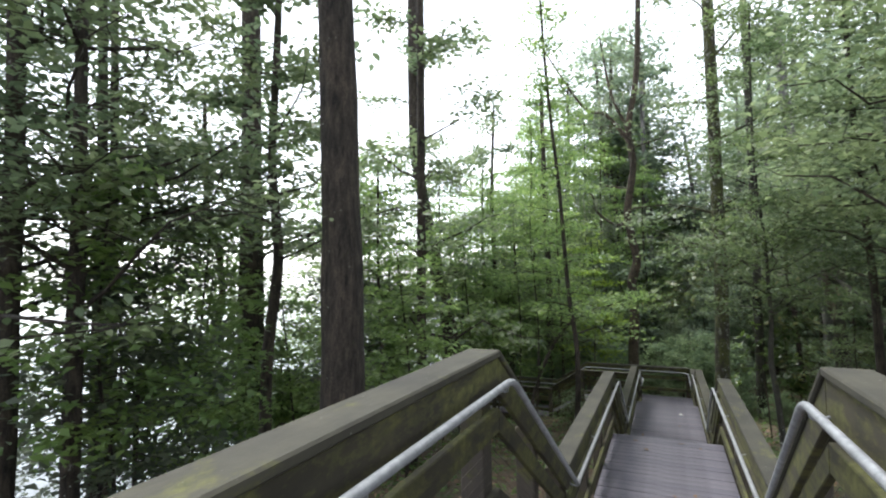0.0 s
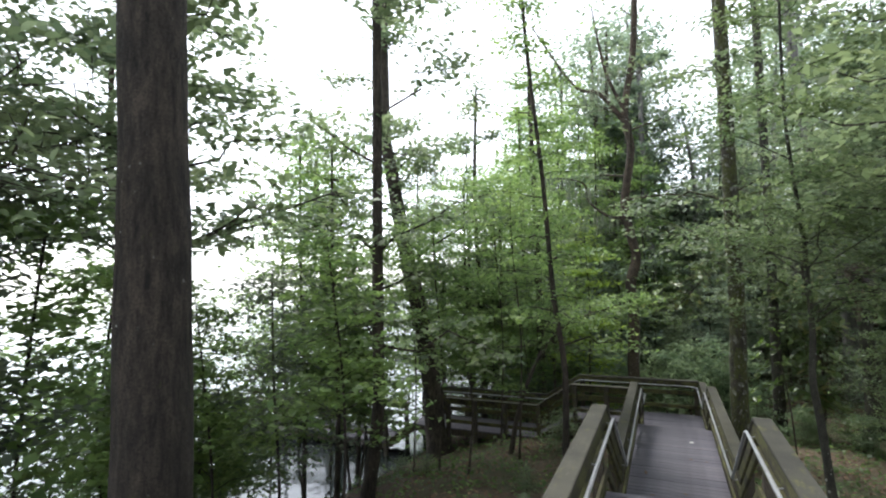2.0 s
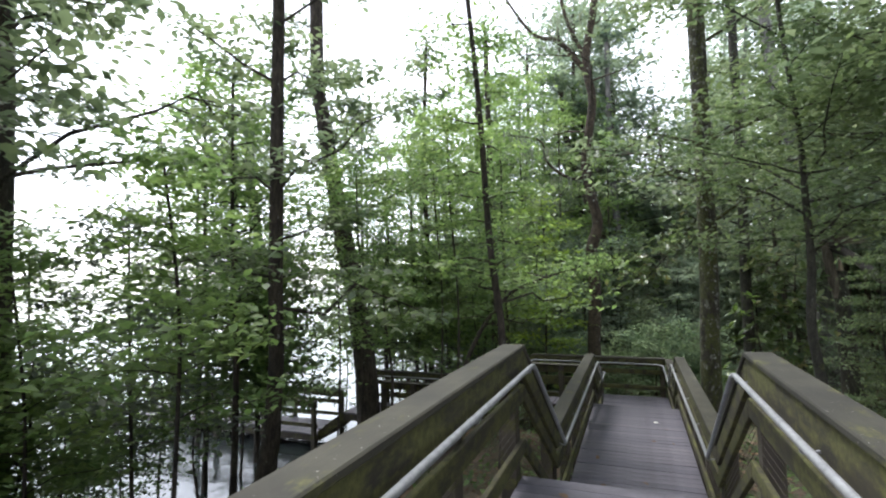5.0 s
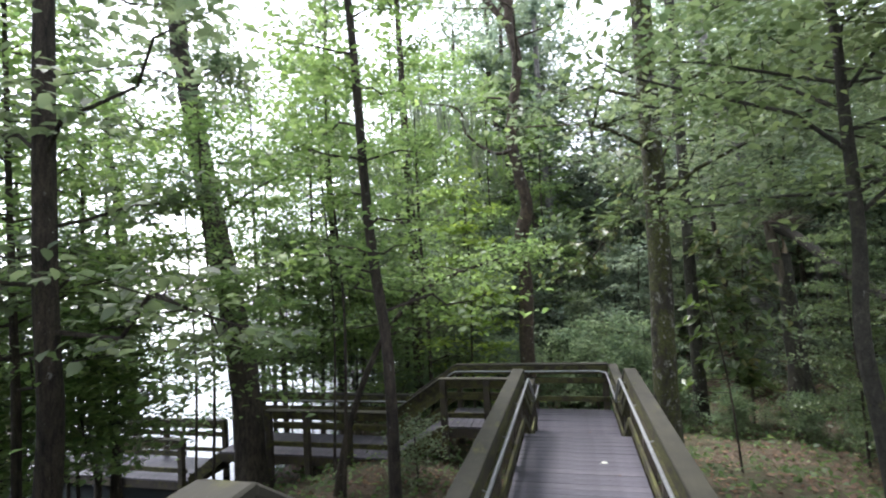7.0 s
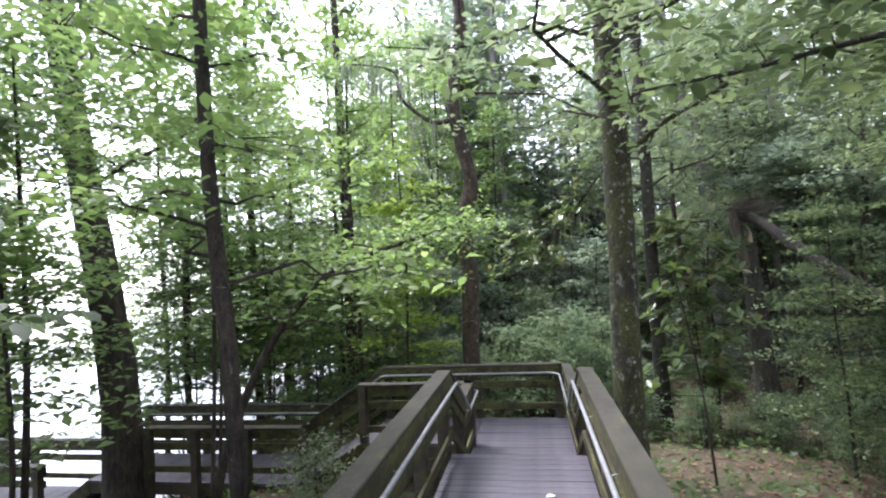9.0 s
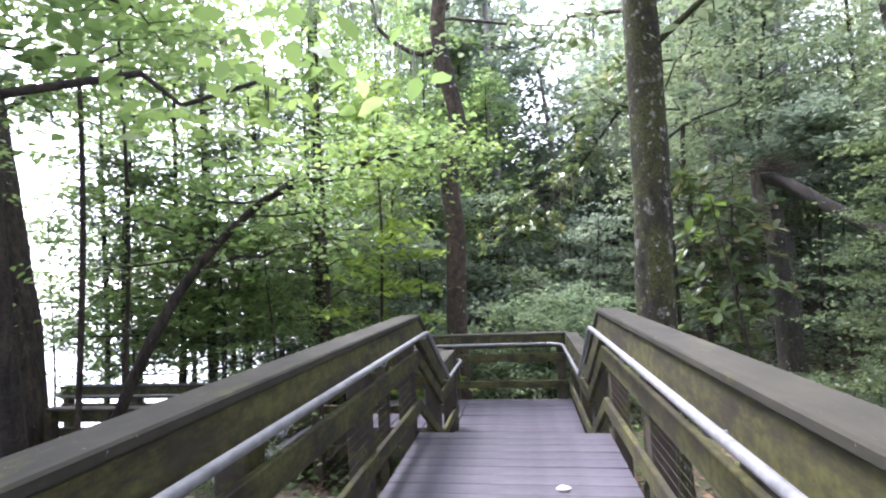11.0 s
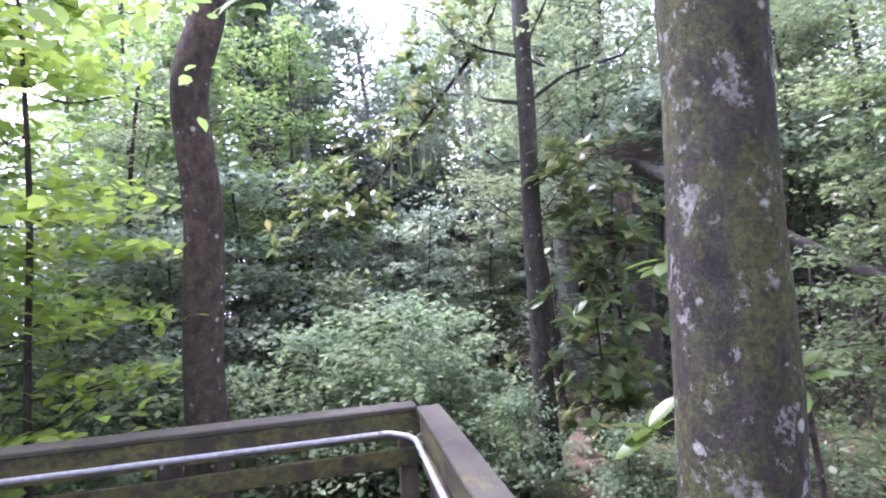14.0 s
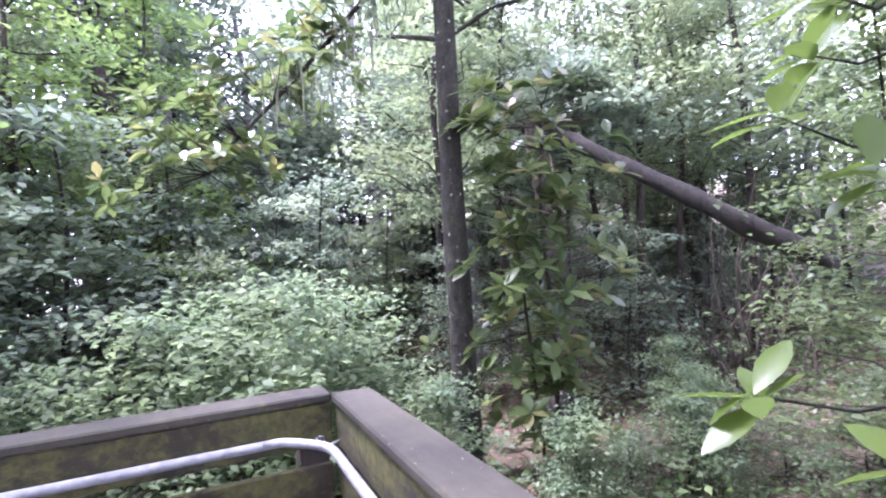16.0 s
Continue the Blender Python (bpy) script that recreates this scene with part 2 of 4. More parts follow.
def beam(p0, p1, w, h, bev=0.006):
    """Board from p0 to p1 (centre of its top face), w wide across, h deep downwards, ends cut plumb, edges eased."""
    bm = bmesh.new()
    p0, p1 = Vector(p0), Vector(p1)
    d = p1 - p0
    side = Vector((-d.y, d.x, 0))
    side = side.normalized() * (w / 2) if side.length > 1e-6 else Vector((w / 2, 0, 0))
    dn = Vector((0, 0, -h))
    vs = [bm.verts.new(p + s + k) for p in (p0, p1) for s, k in ((-side, dn * 0), (side, dn * 0), (side, dn), (-side, dn))]
    for f in ((0, 1, 2, 3), (7, 6, 5, 4), (0, 4, 5, 1), (1, 5, 6, 2), (2, 6, 7, 3), (3, 7, 4, 0)):
        bm.faces.new([vs[i] for i in f])
    bmesh.ops.recalc_face_normals(bm, faces=bm.faces)
    if bev:
        bmesh.ops.bevel(bm, geom=bm.edges[:], offset=bev, segments=1, affect='EDGES')
    return bm


def upright(x, y, z0, z1, w, bev=0.008):
    bm = bmesh.new()
    bmesh.ops.create_cube(bm, size=1)
    for v in bm.verts:
        v.co = Vector((x + v.co.x * w, y + v.co.y * w, (z0 + z1) / 2 + v.co.z * (z1 - z0)))
    bmesh.ops.bevel(bm, geom=bm.edges[:], offset=bev, segments=1, affect='EDGES')
    return bm


def tube_data(pts, radii, seg=10, wob=0.0, rnd=None):
    """Vertices and faces of a swept, tapered tube, with closed ends."""
    pts = [Vector(p) for p in pts]
    verts, faces = [], []
    ref = Vector((0.31, 0.17, 0.94)) if abs((pts[-1] - pts[0]).normalized().z) < 0.9 else Vector((1, 0.1, 0))
    for i, p in enumerate(pts):
        d = (pts[min(i + 1, len(pts) - 1)] - pts[max(i - 1, 0)]).normalized()
        u = d.cross(ref).normalized()
        v = d.cross(u)
        for k in range(seg):
            a = 2 * math.pi * k / seg
            r = radii[i]
            if wob:
                q = p * 1.3 + Vector((math.cos(a), math.sin(a), 0)) * 1.1
                r *= 1 + wob * noise.noise(q)
            verts.append(p + (u * math.cos(a) + v * math.sin(a)) * r)
    for i in range(len(pts) - 1):
        for k in range(seg):
            k2 = (k + 1) % seg
            faces.append((i * seg + k, i * seg + k2, (i + 1) * seg + k2, (i + 1) * seg + k))
    faces.append(tuple(range(seg)))
    faces.append(tuple(range((len(pts) - 1) * seg, len(pts) * seg))[::-1])
    return verts, faces


def rounded(pts, r=0.09, n=5):
    """Polyline with its bends rounded off."""
    pts = [Vector(p) for p in pts]
    out = [pts[0]]
    for a, b, c in zip(pts, pts[1:], pts[2:]):
        u, v = a - b, c - b
        k = min(r, u.length * 0.45, v.length * 0.45)
        s, e = b + u.normalized() * k, b + v.normalized() * k
        for i in range(n + 1):
            t = i / n
            out.append(s * (1 - t) ** 2 + b * 2 * t * (1 - t) + e * t ** 2)
    out.append(pts[-1])
    return out


def spline(pts, n=6):
    """Smooth curve through points."""
    P = [Vector(p) for p in pts]
    P = [P[0] * 2 - P[1]] + P + [P[-1] * 2 - P[-2]]
    out = []
    for i in range(1, len(P) - 2):
        for k in range(n):
            t = k / n
            a, b, c, d = P[i - 1], P[i], P[i + 1], P[i + 2]
            out.append(0.5 * ((2 * b) + (c - a) * t + (2 * a - 5 * b + 4 * c - d) * t * t + (3 * b - a - 3 * c + d) * t ** 3))
    out.append(P[-2])
    return out


def smooth01(a, b, x):
    t = np.clip((x - a) / (b - a), 0, 1)
    return t * t * (3 - 2 * t)


def ground_z(x, y):
    """Height of the forest floor: it falls along the walk to a ravine and rises beyond; to the west it dips under the lake."""
    base = np.interp(y, [-60, -10, 0, 6, 12, 16, 20, 26, 32, 45, 80, 160], [2, -0.9, -1.4, -2.5, -3.4, -3.95, -4.5, -5.2, -5.0, -3.2, 2.5, 9])
    east = np.interp(x, [-5, 2, 6, 14, 30, 80, 200], [0, 0, -0.1, 0.3, 2.6, 9, 16])
    z = base + east * smooth01(2, 14, np.asarray(y, float) + 6)
    k = smooth01(-3.0, -12.5, x)
    z = z * (1 - k) + (-6.3) * k
    z = z + 0.10 * np.sin(x * 1.3 + y * 0.6) * np.sin(y * 0.9 - x * 0.4) + 0.05 * np.sin(x * 3.1 + 1) * np.cos(y * 2.7)
    return z


# ---- ground and lake ----
def spaced(lo, hi, near_lo, near_hi, step):
    a = list(np.arange(near_lo, near_hi + 1e-6, step))
    s = step
    while a[-1] < hi:
        s *= 1.25
        a.append(min(a[-1] + s, hi))
    s = step
    while a[0] > lo:
        s *= 1.25
        a.insert(0, max(a[0] - s, lo))
    return np.array(a)


def build_ground():
    xs, ys = spaced(-1500, 1500, -16, 20, 0.4), spaced(-1500, 1500, -6, 40, 0.4)
    X, Y = np.meshgrid(xs, ys)
    Z = ground_z(X, Y)
    v = np.stack([X.ravel(), Y.ravel(), Z.ravel()], 1)
    nx = len(xs)
    f = [(j * nx + i, j * nx + i + 1, (j + 1) * nx + i + 1, (j + 1) * nx + i) for j in range(len(ys) - 1) for i in range(nx - 1)]
    g = raw_mesh("ground", v.tolist(), f, SOIL, smooth=True)
    tagged(g, "brown leaf-strewn forest floor sloping to a lake", "ground", kind="structure")


build_ground()
LAKE_Z = -5.5
lake = raw_mesh("lake_water", [(-1400, -1400, LAKE_Z), (-6, -1400, LAKE_Z), (-6, 1400, LAKE_Z), (-1400, 1400, LAKE_Z)], [(0, 1, 2, 3)], WATER)
tagged(lake, "pale still lake water mirroring the white sky", "lake", kind="structure")

# ---- boardwalk levels ----
CX = -0.248                    # middle of the walk
HALF = 0.75                    # middle to the inner edge of the rail cap
RAIL = 1.02                    # cap above the deck
Z0, Z1, Z2, Z3, Z4, Z5 = -0.52, -1.805, -2.935, -3.56, -4.28, -5.02
E0, K0 = 3.0, 4.9             # first flight: top edge and foot
E1, K1 = 9.2, 10.85
E2, K2 = 16.03, 17.13
FAR, NEAR = 19.56, 18.25        # rails of the branch to the west
WX0, WX1 = -2.98, -4.08        # its flight
WEND = -8.5
PLANK, GAP = 0.14, 0.006


def plank_mesh(length, along_x, w=PLANK, h=0.038):
    if along_x:
        bm = beam((-length / 2, 0, 0), (length / 2, 0, 0), w, h, 0.004)
    else:
        bm = beam((0, -length / 2, 0), (0, length / 2, 0), w, h, 0.004)
    me = bpy.data.meshes.new("plank")
    bm.to_mesh(me)
    bm.free()
    me.materials.append(DECK_X)
    return me


def piece(name, me, parent, at, rz=0.0):
    ob = new(name, me)
    ob.parent = parent
    ob.location = Vector(at) - Vector(parent.location)
    ob.rotation_euler = (random.uniform(-0.004, 0.004), random.uniform(-0.004, 0.004), rz + random.uniform(-0.003, 0.003))
    return ob


def deck(name, x0, x1, y0, y1, z, along_x, label):
    d = empty(name, ((x0 + x1) / 2, (y0 + y1) / 2, z), label, "deck", kind="structure")
    if along_x:
        me, n = plank_mesh(x1 - x0, True), int(round((y1 - y0) / (PLANK + GAP)))
        for i in range(n):
            piece("plank", me, d, ((x0 + x1) / 2, y0 + (i + 0.5) * (y1 - y0) / n, z + random.uniform(-0.002, 0.002)))
    else:
        me, n = plank_mesh(y1 - y0, False), int(round((x1 - x0) / (PLANK + GAP)))
        for i in range(n):
            piece("plank", me, d, (x0 + (i + 0.5) * (x1 - x0) / n, (y0 + y1) / 2, z + random.uniform(-0.002, 0.002)))
    for x in (x0 + 0.03, x1 - 0.03):
        part("joist", beam((x, y0, z - 0.045), (x, y1, z - 0.045), 0.045, 0.19), POST, d)
    for y in (y0 + 0.03, y1 - 0.03):
        part("joist", beam((x0, y, z - 0.045), (x1, y, z - 0.045), 0.045, 0.19), POST, d)
    return d


W = 0.80
deck("upper_deck", CX - W, CX + W, -4.0, E0, Z0, True, "weathered grey plank deck at the top")
deck("middle_deck", CX - W, CX + W, K0 - 0.05, E1, Z1, True, "weathered grey plank landing between two flights")
deck("lower_deck", CX - W, CX + W, K1 - 0.05, E2, Z2, True, "weathered grey plank landing above the platform")
deck("platform_deck", CX - W, CX + HALF + 0.05, K2 - 0.1, FAR + 0.05, Z3, True, "pale grey plank platform where the walk turns")
deck("branch_deck", WX0, CX - W - 0.006, NEAR - 0.05, FAR + 0.05, Z3, False, "grey plank deck leading west to a flight")
deck("lower_walk_deck", WEND, WX1 + 0.05, NEAR - 0.05, FAR + 0.05, Z4, False, "grey plank lower walkway among saplings")
deck("dock_deck", -17.5, -9.45, NEAR - 0.05, FAR + 0.05, Z5, False, "grey plank dock by the lake shore")


def flight(name, p0, p1, n, half, label):
    """Steps from the upper edge p0 down to the foot p1 with n risers."""
    p0, p1 = Vector(p0), Vector(p1)
    s = empty(name, p1, label, "stairs", kind="structure")
    d = Vector((p1.x - p0.x, p1.y - p0.y, 0))
    run, drop = d.length / (n - 1 + 0.0001), (p0.z - p1.z) / n
    d.normalize()
    q = Vector((-d.y, d.x, 0))
    for i in range(1, n):
        c = p0 + d * (run * (i - 0.5)) + Vector((0, 0, -drop * i))
        for k in (-0.25, 0.25):
            m = c + d * (run * k)
            part("tread", beam(m - q * half, m + q * half, run / 2 - 0.004, 0.038, 0.005), DECK_X, s)
    for i in range(1, n + 1):
        m = p0 + d * (run * (i - 1) - 0.012) + Vector((0, 0, -drop * (i - 1) - 0.042))
        part("riser", beam(m - q * (half - 0.03), m + q * (half - 0.03), 0.02, drop - 0.045, 0), POST, s)
    for k in (-1, 1):
        o = q * (k * (half + 0.025))
        part("stringer", beam(p0 + o + Vector((0, 0, 0.02)), p1 + o + Vector((0, 0, 0.05)), 0.042, 0.3), BOARD, s)
    return s


flight("stairs_first", (CX, E0, Z0), (CX, K0, Z1), 8, W - 0.05, "weathered grey wooden steps with mossy stringers")
flight("stairs_second", (CX, E1, Z1), (CX, K1, Z2), 7, W - 0.05, "weathered grey wooden steps with mossy stringers")
flight("stairs_third", (CX, E2, Z2), (CX, K2, Z3), 4, W - 0.05, "short grey wooden steps down to the platform")
flight("stairs_west", (WX0, (NEAR + FAR) / 2, Z3), (WX1, (NEAR + FAR) / 2, Z4), 5, 0.6, "grey wooden steps leading down to the lower walkway")
flight("stairs_dock", (WEND, (NEAR + FAR) / 2, Z4), (-9.5, (NEAR + FAR) / 2, Z5), 5, 0.6, "grey wooden steps leading down to the dock")


# ---- railings ----
def railing(name, pts, inward, label, pipe=True, mesh=False, posts=None, pipe_pts=None, spacing=1.45):
    """Railing along deck-level points pts on the inner edge line of its cap; inward: unit vector to the walk."""
    P = [Vector(p) for p in pts]
    r = empty(name, P[0], label, "railing", "railings of the boardwalk")
    I = Vector(inward)
    up = Vector((0, 0, 1))
    out = -I
    for a, b in zip(P, P[1:]):
        L = (b - a).length
        d = (b - a).normalized()
        n = max(1, int(round(L / 3.6)))
        for i in range(n):
            s, e = a + (b - a) * (i / n), a + (b - a) * ((i + 1) / n)
            s2 = s + d * (0.002 if i else 0)
            part("cap_board", beam(s2 + up * RAIL + out * 0.09, e + up * RAIL + out * 0.09, 0.18, 0.04, 0.008), CAP, r)
            part("fascia_board", beam(s2 + up * (RAIL - 0.042) + out * 0.035, e + up * (RAIL - 0.042) + out * 0.035, 0.038, 0.185, 0.005), BOARD, r)
            part("middle_rail", beam(s2 + up * (RAIL - 0.31) + out * 0.035, e + up * (RAIL - 0.31) + out * 0.035, 0.038, 0.13, 0.005), BOARD, r)
            part("bottom_rail", beam(s2 + up * 0.29 + out * 0.035, e + up * 0.29 + out * 0.035, 0.038, 0.11, 0.005), BOARD, r)
        k = max(1, int(round(L / spacing)))
        for i in range(k + 1):
            if i == 0 and a is not P[0]:
                continue
            t = min(max(i / k, 0.07 / L), 1 - 0.07 / L)
            p = a + (b - a) * t + out * 0.125
            part("post", upright(p.x, p.y, float(ground_z(p.x, p.y)) - 0.15, p.z + RAIL - 0.042, 0.13), POST, r)
            if pipe and abs(d.z) < 0.2:
                q = a + (b - a) * t
                h = q + up * (RAIL - 0.15)
                v, f = tube_data(rounded([h + out * 0.012 - up * 0.04, h + I * 0.055 - up * 0.06, h + I * 0.06 - up * 0.01], 0.03, 3), [0.007] * 10, 6)
                raw_mesh("bracket", v, f, PIPE, r, True)
        if mesh and L > 0.6:
            v, f = [], []
            zlo, zhi = 0.3, RAIL - 0.44
            for i in range(5):
                z = zlo + (zhi - zlo) * (i + 0.5) / 5
                vv, ff = tube_data([a + up * z + out * 0.06, b + up * z + out * 0.06], [0.0014] * 2, 4)
                f += [tuple(j + len(v) for j in x) for x in ff]
                v += vv
            raw_mesh("wire_mesh", v, f, WIRE, r)
    if pipe:
        hp = pipe_pts or [p + up * (RAIL - 0.154) + I * 0.064 for p in P]
        rp = rounded(hp, 0.10, 5)
        v, f = tube_data(rp, [0.0185] * len(rp), 12)
        o = raw_mesh("handrail", v, f, PIPE, r, True)
        o["label"] = "round galvanised metal handrail"
    return r


XL, XR = CX - HALF, CX + HALF
RL = "weathered mossy wooden railing with a flat cap and a metal handrail"
walk_z = [(-4.0, Z0), (E0, Z0), (K0, Z1), (E1, Z1), (K1, Z2), (E2, Z2), (K2, Z3)]
for side, x, inward, end in (("left", XL, (1, 0, 0), NEAR), ("right", XR, (-1, 0, 0), FAR)):
    run = [(x, y, z) for y, z in walk_z]
    if side == "right":
        run[0:2] = [(x - 0.1, y, z) for y, z in walk_z[0:2]]
    railing("stair_railing", run[0:3], inward, RL, mesh=True)
    railing("stair_railing", run[2:5], inward, RL, mesh=True)
    railing("stair_railing", run[4:7], inward, RL, mesh=True)
H = RAIL - 0.154
railing("platform_railing", [(XL, K2, Z3), (XL, NEAR, Z3)], (1, 0, 0), "short mossy wooden railing at the corner of the platform",
        pipe_pts=[Vector(p) for p in ((XL + 0.06, K2, Z3 + H), (XL + 0.06, NEAR - 0.08, Z3 + H), (XL - 0.02, NEAR - 0.02, Z3 + H))])
railing("platform_railing", [(XR, K2, Z3), (XR, FAR, Z3)], (-1, 0, 0), "mossy wooden railing beside the platform",
        pipe_pts=[Vector(p) for p in ((XR - 0.06, K2, Z3 + H), (XR - 0.06, FAR - 0.22, Z3 + H), (XR - 0.22, FAR - 0.06, Z3 + H), (XR - 0.3, FAR - 0.06, Z3 + H))])
railing("platform_railing", [(XR, FAR, Z3), (WX0, FAR, Z3), (WX1, FAR, Z4), (WEND, FAR, Z4)], (0, -1, 0), "long mossy wooden railing along the far side of the platform",
        pipe_pts=[Vector(p) for p in ((XR - 0.29, FAR - 0.06, Z3 + H), (WX0, FAR - 0.06, Z3 + H), (WX1, FAR - 0.06, Z4 + H), (WEND, FAR - 0.06, Z4 + H))])
railing("branch_railing", [(XL, NEAR, Z3), (WX0, NEAR, Z3), (WX1, NEAR, Z4), (-7.15, NEAR, Z4)], (0, 1, 0), "mossy wooden railing stepping down beside the lower walkway",
        pipe=False, spacing=1.1)
railing("dock_railing", [(-9.45, FAR, Z5), (-17.4, FAR, Z5)], (0, -1, 0), "grey wooden railing along the dock", pipe=False, spacing=2.0)
railing("dock_railing", [(-9.45, NEAR, Z5), (-17.4, NEAR, Z5)], (0, 1, 0), "grey wooden railing along the dock", pipe=False, spacing=2.0)


# ---- plants ----
def leaf_mesh(name, pos, size, material, parent, rs, up=0.75, aspect=0.6, drop=0.15, fine=True, sticks=None):
    """Many small folded leaf blades at the places pos, mostly facing the sky."""
    n = len(pos)
    a = rs.uniform(0, 2 * np.pi, n)
    d = np.stack([np.cos(a), np.sin(a), rs.normal(-drop, 0.35, n)], 1)
    d /= np.linalg.norm(d, axis=1)[:, None]
    nr = np.stack([rs.normal(0, 1 - up, n), rs.normal(0, 1 - up, n), np.full(n, up)], 1)
    s = np.cross(d, nr)
    s /= np.linalg.norm(s, axis=1)[:, None] + 1e-9
    u = np.cross(s, d)
    L = size * 1.35 * rs.uniform(0.6, 1.3, n)
    L = L[:, None]
    k = 6 if fine else 4
    v = np.empty((n, k, 3))
    shape = ((-0.5, 0, 0), (-0.2, 0.42, 0.08), (0.15, 0.40, 0.07), (0.5, 0, -0.06), (0.15, -0.40, 0.07), (-0.2, -0.42, 0.08)) if fine else \
        ((-0.5, 0, 0), (0.04, 0.5, 0.1), (0.5, 0, -0.06), (0.04, -0.5, 0.1))
    for i, (t, w, e) in enumerate(shape):
        v[:, i] = pos + d * L * t + s * L * aspect * w + u * L * e
    co, idx, start = v.reshape(-1, 3), np.arange(k * n), np.arange(0, k * n, k)
    if sticks:
        sv, sf, smat = sticks
        lens = np.array([len(f) for f in sf])
        start = np.concatenate([start, k * n + np.concatenate([[0], np.cumsum(lens)[:-1]])])
        idx = np.concatenate([idx, k * n + np.concatenate([np.array(f) for f in sf])])
        co = np.concatenate([co, np.array([tuple(p) for p in sv])])
    me = bpy.data.meshes.new(name)
    me.vertices.add(len(co))
    me.loops.add(len(idx))
    me.polygons.add(len(start))
    me.vertices.foreach_set("co", co.ravel())
    me.loops.foreach_set("vertex_index", idx.astype(np.int32))
    me.polygons.foreach_set("loop_start", start.astype(np.int32))
    if sticks:
        me.materials.append(material)
        me.materials.append(smat)
        slot = np.zeros(len(start), dtype=np.int32)
        slot[n:] = 1
        me.polygons.foreach_set("material_index", slot)
    me.update(calc_edges=True)
    if sticks:
        material = None
    if material:
        me.materials.append(material)
    ob = new(name, me)
    if parent:
        ob.parent = parent
        ob.matrix_parent_inverse = parent_inverse(parent)
    return ob


def tree(name, pts, r0, r1, bark_mat, leaf_mat, label, category="tree", z0=0.4, limbs=14, reach=2.2, sprays=9, leaves=26,
         size=0.10, flat=0.07, spread=0.3, rise=0.4, seed=1, group="", flare=1.35, seg=10, kind="", fine=True, extra=(), twigs=True):
    """A tapered trunk through pts with side limbs; leaves grow in flat sprays along the outer limbs."""
    rs = np.random.RandomState(seed)
    c = spline(pts, 6)
    n = len(c)
    rad = [(r0 + (r1 - r0) * (i / (n - 1))) * (1 + (flare - 1) * max(0, 1 - i / (0.14 * n)) ** 2) for i in range(n)]
    t = empty(name, pts[0], label, category, group, kind)
    rad[-1] *= 0.3
    V, F = tube_data(c, rad, seg, 0.10)
    raw_mesh("trunk", V, F, bark_mat, t, True)
    V, F = [], []
    pos = []
    for q, cr in extra:
        q = spline(q, 5)
        vv, ff = tube_data(q, [cr * (1 - 0.75 * i / len(q)) for i in range(len(q))], 8, 0.1)
        raw_mesh("limb", vv, ff, bark_mat, t, True)
        for _ in range(sprays):
            e = q[rs.randint(len(q) // 2, len(q))]
            pos.append(rs.normal(0, 1, (leaves, 3)) * np.array([spread * 1.4, spread * 1.4, spread * 0.6]) + np.array(e))
    for k in range(limbs):
        f = z0 + (1 - z0) * (k + rs.uniform(0, 0.9)) / max(limbs, 1)
        i = min(int(f * (n - 1)), n - 2)
        b = c[i]
        a = k * 2.4 + rs.uniform(-0.5, 0.5)
        Lm = reach * (1.05 - 0.6 * (f - z0) / max(1e-3, 1 - z0)) * rs.uniform(0.7, 1.2)
        d = Vector((math.cos(a), math.sin(a), rise * rs.uniform(0.2, 1.6)))
        q = [b + d * (Lm * s) + Vector((rs.normal(0, 0.07), rs.normal(0, 0.07), rs.normal(0, 0.04) - 0.10 * s * s)) * (Lm if s else 0) for s in (0, 0.25, 0.5, 0.75, 1.0)]
        cr = min(rad[i] * 0.45, 0.008 + 0.010 * Lm)
        vv, ff = tube_data(q, [cr, cr * 0.8, cr * 0.6, cr * 0.4, cr * 0.15], 6 if twigs else 3)
        if twigs:
            raw_mesh("limb", vv, ff, bark_mat, t, True)
        else:
            F += [tuple(j + len(V) for j in x) for x in ff]
            V += vv
        for _ in range(sprays):
            s = rs.uniform(0.25, 0.999)
            p = q[int(s * 4)].lerp(q[int(s * 4) + 1], s * 4 % 1)
            side = Vector((-d.y, d.x, 0)) * (rs.normal(0, 0.30) * Lm * (0.35 + 0.5 * s))
            e = p + side + Vector((0, 0, rs.normal(0, 0.06 * Lm)))
            if twigs:
                vv, ff = tube_data([p, e], [cr * 0.3, cr * 0.12], 3)
                F += [tuple(j + len(V) for j in x) for x in ff]
                V += vv
            g = rs.normal(0, 1, (leaves, 3)) * np.array([spread, spread, flat])
            pos.append(g + np.array(e))
    for _ in range(sprays if limbs else 0):
        g = rs.normal(0, 1, (leaves, 3)) * np.array([spread, spread, spread * 1.2])
        pos.append(g + np.array(c[-1]) - np.array([0, 0, spread]))
    if pos:
        leaf_mesh("crown", np.concatenate(pos), size, leaf_mat, t, rs, fine=fine, sticks=(V, F, bark_mat) if V else None)
    return t


def gz(x, y):
    return float(ground_z(x, y))


